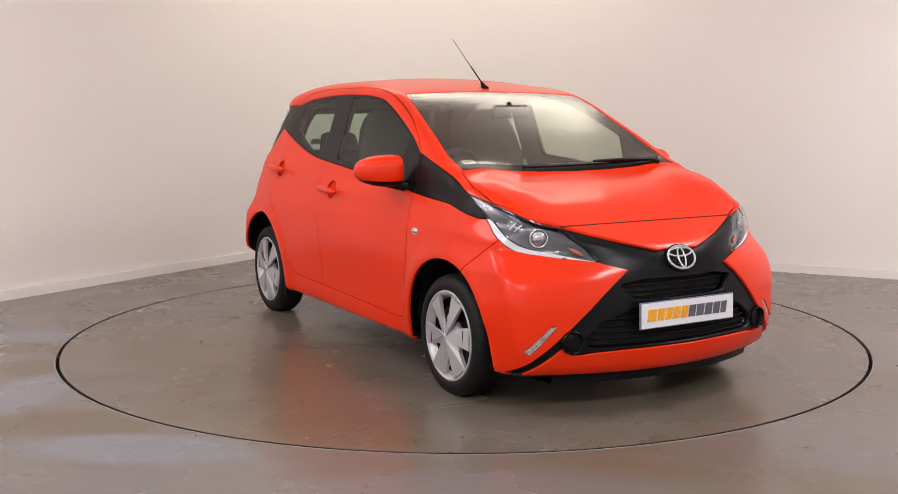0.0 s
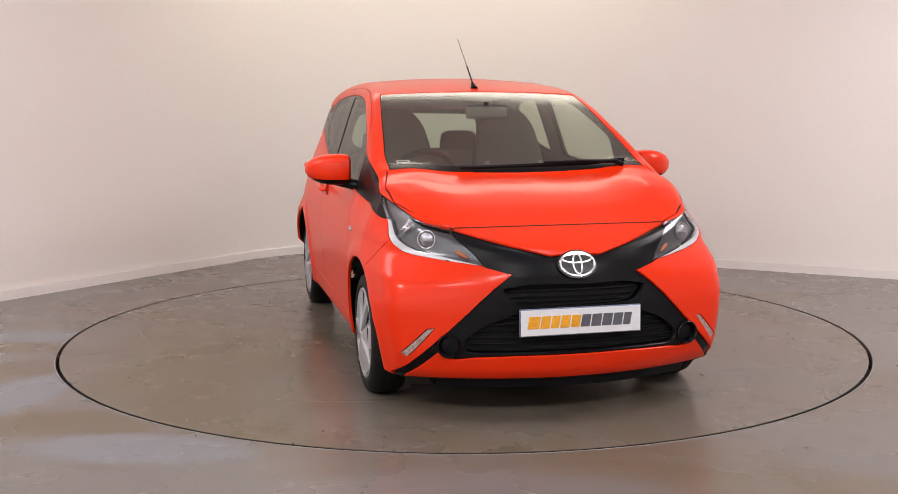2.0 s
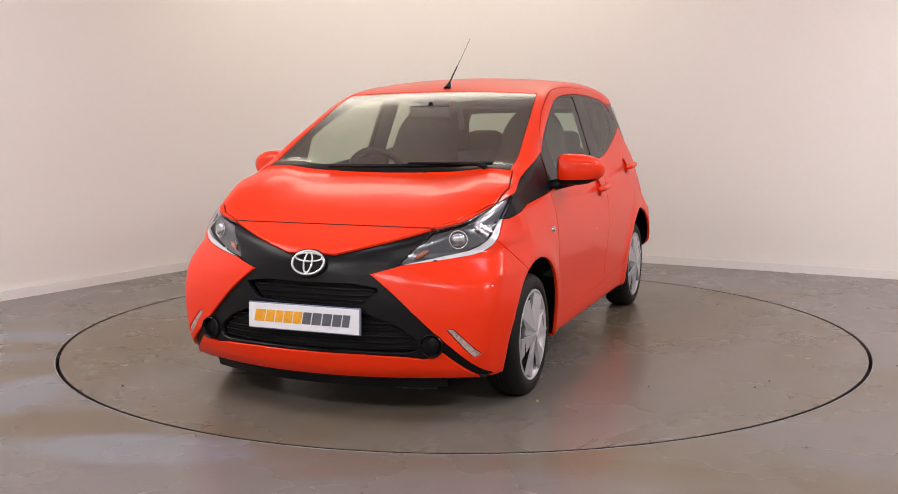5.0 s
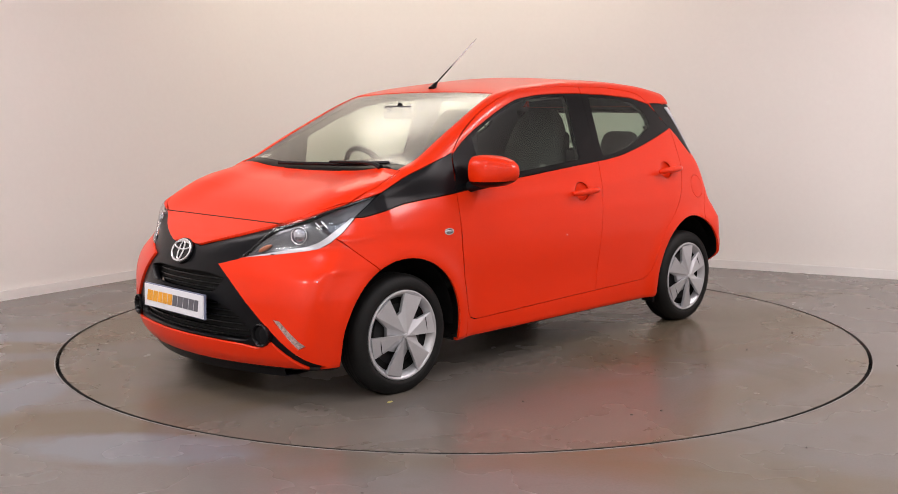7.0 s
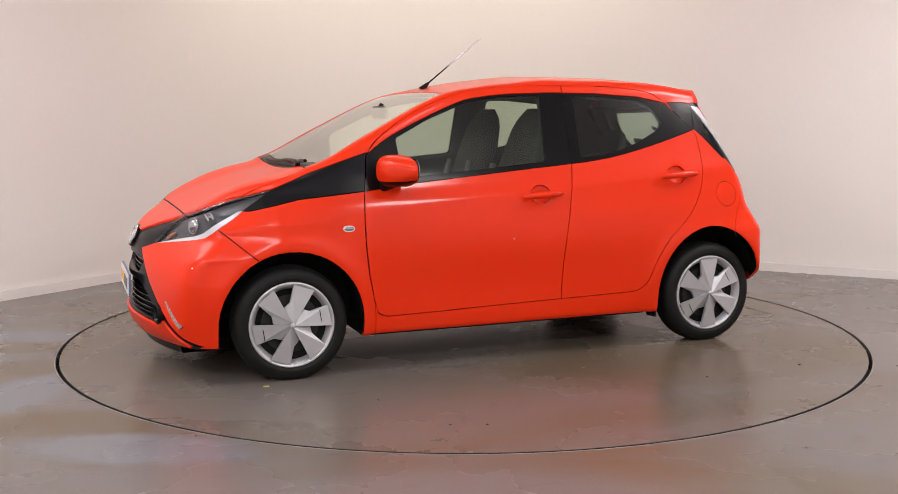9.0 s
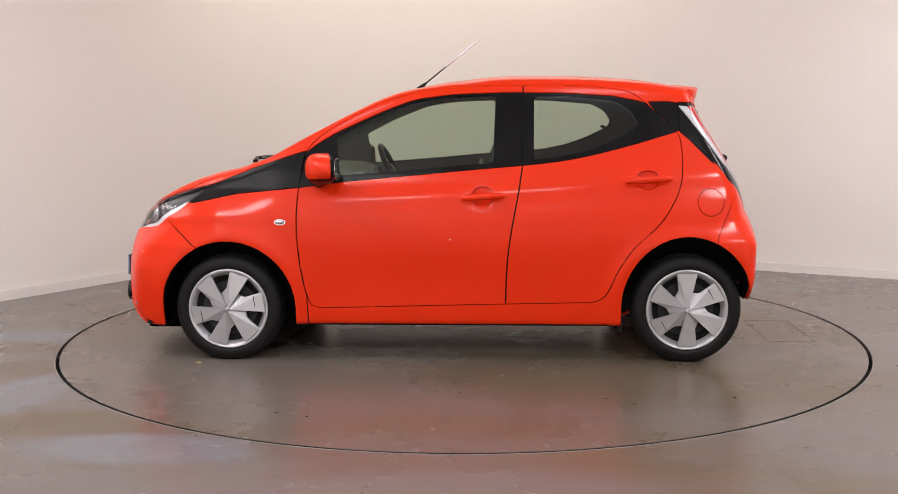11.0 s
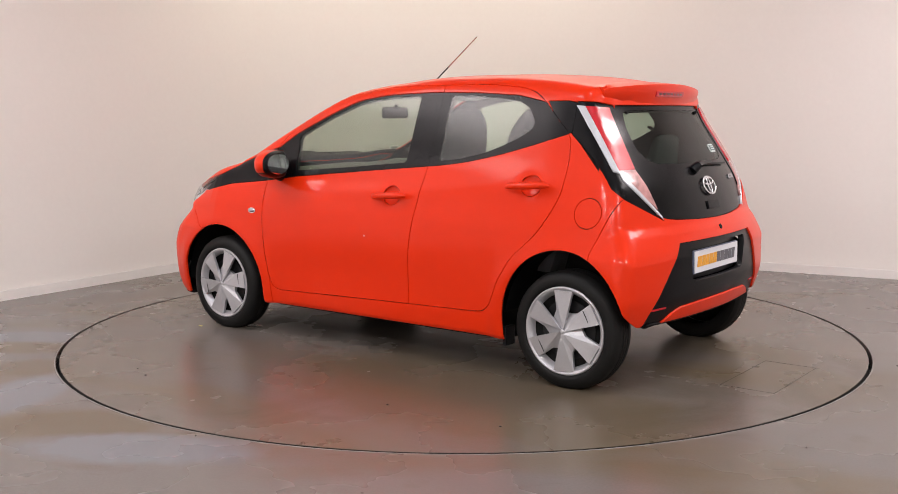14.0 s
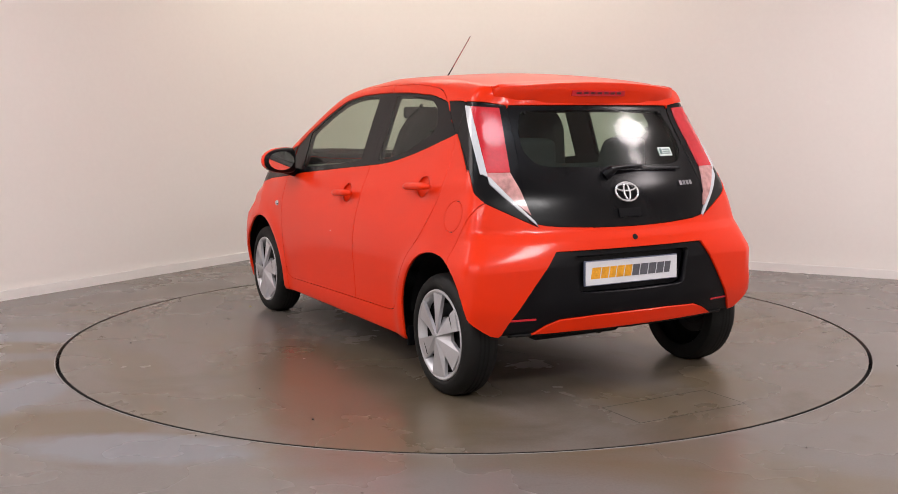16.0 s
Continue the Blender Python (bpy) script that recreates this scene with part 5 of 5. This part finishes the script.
# ---------------------------------------------------------------- the cabin
def seat_back(bm, x, y, z0, z1, w0, w1, lean, thick):
    """A padded back with rounded edges that narrows to the top."""
    rings = []
    for k in range(15):
        t = k/14
        z = z0 + (z1 - z0)*t
        w = (w0*(1 - t**2.5) + w1*t**2.5)/2
        w *= 1 - .35*max(0, (t - .86)/.14)**2
        d = thick*(1 - .45*t)/2
        d *= 1 - .6*max(0, (t - .86)/.14)**2
        c = x - lean*(z - z0)
        rings.append([bm.verts.new((c + d*math.copysign(abs(math.cos(a))**.6, math.cos(a)), y + w*math.copysign(abs(math.sin(a))**.55, math.sin(a)), z)) for a in np.linspace(0, 2*math.pi, 24, endpoint=False)])
    for a, b in zip(rings, rings[1:]):
        for k in range(24):
            bm.faces.new((a[k], a[(k+1) % 24], b[(k+1) % 24], b[k]))
    bm.faces.new(rings[0][::-1])
    bm.faces.new(rings[-1])


for y in (.34, -.34):
    bm = bmesh.new()
    seat_back(bm, -.10, y, .50, 1.285, .50, .27, .27, .20)
    fs = part("front_seat", bm, FABRIC, car, "dark fabric front seat with built-in headrest", True)
    bm = bmesh.new()
    box(bm, (-.20, y - .25, .40), (.32, y + .25, .56), .06, 3)
    part("seat_cushion", bm, FABRIC, fs, "", True)
    for q in (-.17, .17):
        bm = bmesh.new()
        tube(bm, [(-.01 - .27*(z - .55), y + q*(1 - .25*max(0, z - .8)), z) for z in np.linspace(.62, .98, 8)], .018, 8)
        part("seat_bolster", bm, FABRIC_LIGHT, fs, "light grey seat bolster", True)
bm = bmesh.new()
seat_back(bm, -.93, 0, .50, 1.02, 1.16, 1.10, .35, .16)
rs = part("rear_seat", bm, FABRIC, car, "dark fabric rear bench", True)
for y in (.27, -.27):
    bm = bmesh.new()
    seat_back(bm, -1.13, y, .98, 1.145, .27, .22, .2, .10)
    part("rear_headrest", bm, FABRIC, rs, "dark rear headrest", True)
# dashboard
bm = bmesh.new()
rows = []
for y in np.linspace(-.68, .68, 19):
    bulge = .03*math.exp(-((y + .33)/.17)**2)
    prof = [(1.02, .62), (1.02, .935 - .03*abs(y)), (.90, .958 - .02*abs(y)), (.74, .955 + bulge*.8), (.60, .945 + bulge), (.53, .915 + bulge*.7), (.52, .87), (.56, .80), (.58, .62)]
    rows.append([bm.verts.new((a, y, b)) for a, b in prof])
for a, b in zip(rows, rows[1:]):
    for k in range(len(a) - 1):
        bm.faces.new((a[k], a[k+1], b[k+1], b[k]))
bm.faces.new(rows[0]); bm.faces.new(rows[-1][::-1])
dash = part("dashboard", bm, DASH, car, "dark grey moulded dashboard", True)
bm = bmesh.new()
box(bm, (.49, -.14, .72), (.56, .14, .93), .03, 3)
part("centre_console", bm, BLACK_GLOSS, dash, "gloss black centre console", True)
for y in (-.56, .56):
    bm = bmesh.new()
    lathe(bm, [(.050, -.012), (.054, 0.0), (.050, .012), (.040, .010), (.036, -.01)], 28)
    bmesh.ops.transform(bm, matrix=pose(.525, y, .89, 0, 0, 90), verts=bm.verts)
    part("air_vent", bm, BLACK_GLOSS, dash, "round black air vent", True)
# steering wheel on the right-hand side
bm = bmesh.new()
wm = pose(.42, -.33, .905, 0, -65, 0)
tube(bm, [wm @ Vector((.178*math.cos(2*math.pi*k/40), .178*math.sin(2*math.pi*k/40), 0)) for k in range(41)], .0165, 10)
sw = part("steering_wheel", bm, BLACK_SATIN, car, "black steering wheel", True)
bm = bmesh.new()
box(bm, (-.06, -.07, -.03), (.055, .07, .015), .02, 3, wm)
part("wheel_hub", bm, BLACK_SATIN, sw, "", True)
for a in (0, 90, 180, 270)[1:]:
    bm = bmesh.new()
    d = Vector((math.cos(radians(a)), math.sin(radians(a)), 0))
    tube(bm, [wm @ (d*.05), wm @ (d*.17)], [.018, .012], 8)
    part("wheel_spoke", bm, LAMP_SILVER, sw, "", True)
# inside mirror, headliner, screen label
bm = bmesh.new()
box(bm, (.47, -.115, 1.232), (.50, .115, 1.302), .02, 3)
im = part("inside_mirror", bm, DASH, car, "dark grey inside mirror", True)
bm = bmesh.new()
tube(bm, [(.485, 0, 1.29), (.47, 0, 1.315)], .012, 8)
part("mirror_stem", bm, BLACK_SATIN, im)
roof_faces = [i for i in range(len(FACES)) if NAMES[i] == "body_side" and CO[FACES[i]].mean(0)[2] > 1.36 and abs(CO[FACES[i]].mean(0)[1]) < .50 and -1.2 < CO[FACES[i]].mean(0)[0] < .26]
HV = CO - CN*.045
HV[np.abs(CO[:, 1]) < 1e-4, 1] = 0
mesh_object("headliner", np.concatenate([HV, HV*m2]), [FACES[i][::-1] for i in roof_faces] + [[k + len(HV) for k in FACES[i]] for i in roof_faces], HEADLINER, car, "pale grey headliner", smooth=True)
p, n = on_skin("top", .968, .55, -.008, True)
bm = bmesh.new()
prism(bm, [(-.032, -.016), (.032, -.016), (.032, .016), (-.032, .016)], 0, .001, frame_at(p, n, (-1, 0, .4)))
lab = part("screen_label", bm, WHITE_PLATE, windscreen, "small white label inside the windscreen")
bm = bmesh.new()
prism(bm, [(-.022, -.007), (.022, -.007), (.022, .007), (-.022, .007)], .001, .0016, frame_at(p, n, (-1, 0, .4)))
part("label_bar", bm, PLATE_GREY, lab)


# ---------------------------------------------------------------- crumbs of dirt on the floor
rng = random.Random(4)


def crumb(x, y, size, mat, label):
    """A small bent flake lying on the floor."""
    bm = bmesh.new()
    n = 7
    rim = [(size*(.6 + .5*rng.random())*math.cos(2*math.pi*k/n), size*.5*(.6 + .5*rng.random())*math.sin(2*math.pi*k/n)) for k in range(n)]
    lo = [bm.verts.new((u, v, 0.0)) for u, v in rim]
    hi = [bm.verts.new((u*.8, v*.8, .002 + .003*rng.random())) for u, v in rim]
    bm.faces.new(lo[::-1])
    bm.faces.new(hi)
    for k in range(n):
        bm.faces.new((lo[k], lo[(k+1) % n], hi[(k+1) % n], hi[k]))
    o = part("crumb", bm, mat)
    o.matrix_world = pose(x, y, 0.0005, 0, 0, rng.uniform(0, 180))
    return tagged(o, label=label, category="dirt crumb", group="crumbs on the floor")


CRUMBS = [(crumb(x, y, .010, GRIT, "small dark crumb of dirt on the turntable"), x, y) for x, y in ((1.753, -1.038), (1.883, -1.169), (0.737, 1.725), (0.597, 1.780), (0.900, 1.265), (-0.683, 1.464), (-1.256, 1.431))]
CRUMBS.append((crumb(1.321, 0.855, .016, LEAF, "small yellow leaf scrap on the turntable"), 1.321, 0.855))
for x, y in ((-1.052, -2.020), (1.302, -2.163)):
    crumb(x, y, .008, GRIT, "small dark crumb of dirt on the floor")


# ---------------------------------------------------------------- what moves
def motions():
    """The turntable carries the car round: seconds and heading in degrees."""
    turn = ((0.0, -59.33), (0.5, -60.87), (1.0, -64.26), (1.5, -69.08), (2.0, -75.25), (2.5, -80.99), (3.0, -87.12), (3.5, -92.87), (4.0, -99.02), (4.5, -104.84),
            (6.8, -132.29), (7.0, -134.57), (7.5, -140.23), (8.0, -146.35), (8.5, -152.18), (9.0, -158.34), (11.5, -187.6), (12.0, -193.43), (12.5, -198.98),
            (13.0, -204.96), (13.5, -210.59), (14.0, -216.65), (14.5, -222.44), (15.0, -228.55), (15.5, -234.25), (16.0, -240.31))
    walk(turntable, [(t, pose(0, 0, 0, 0, 0, a)) for t, a in turn])
    for o, x, y in CRUMBS:
        walk(o, [(t, pose(0, 0, 0, 0, 0, a) @ pose(x, y, 0.0005)) for t, a in turn])
    walk(car, [(t, pose(0, 0, 0, 0, 0, a) @ pose(0.008, 0.008, 0)) for t, a in turn])


motions()
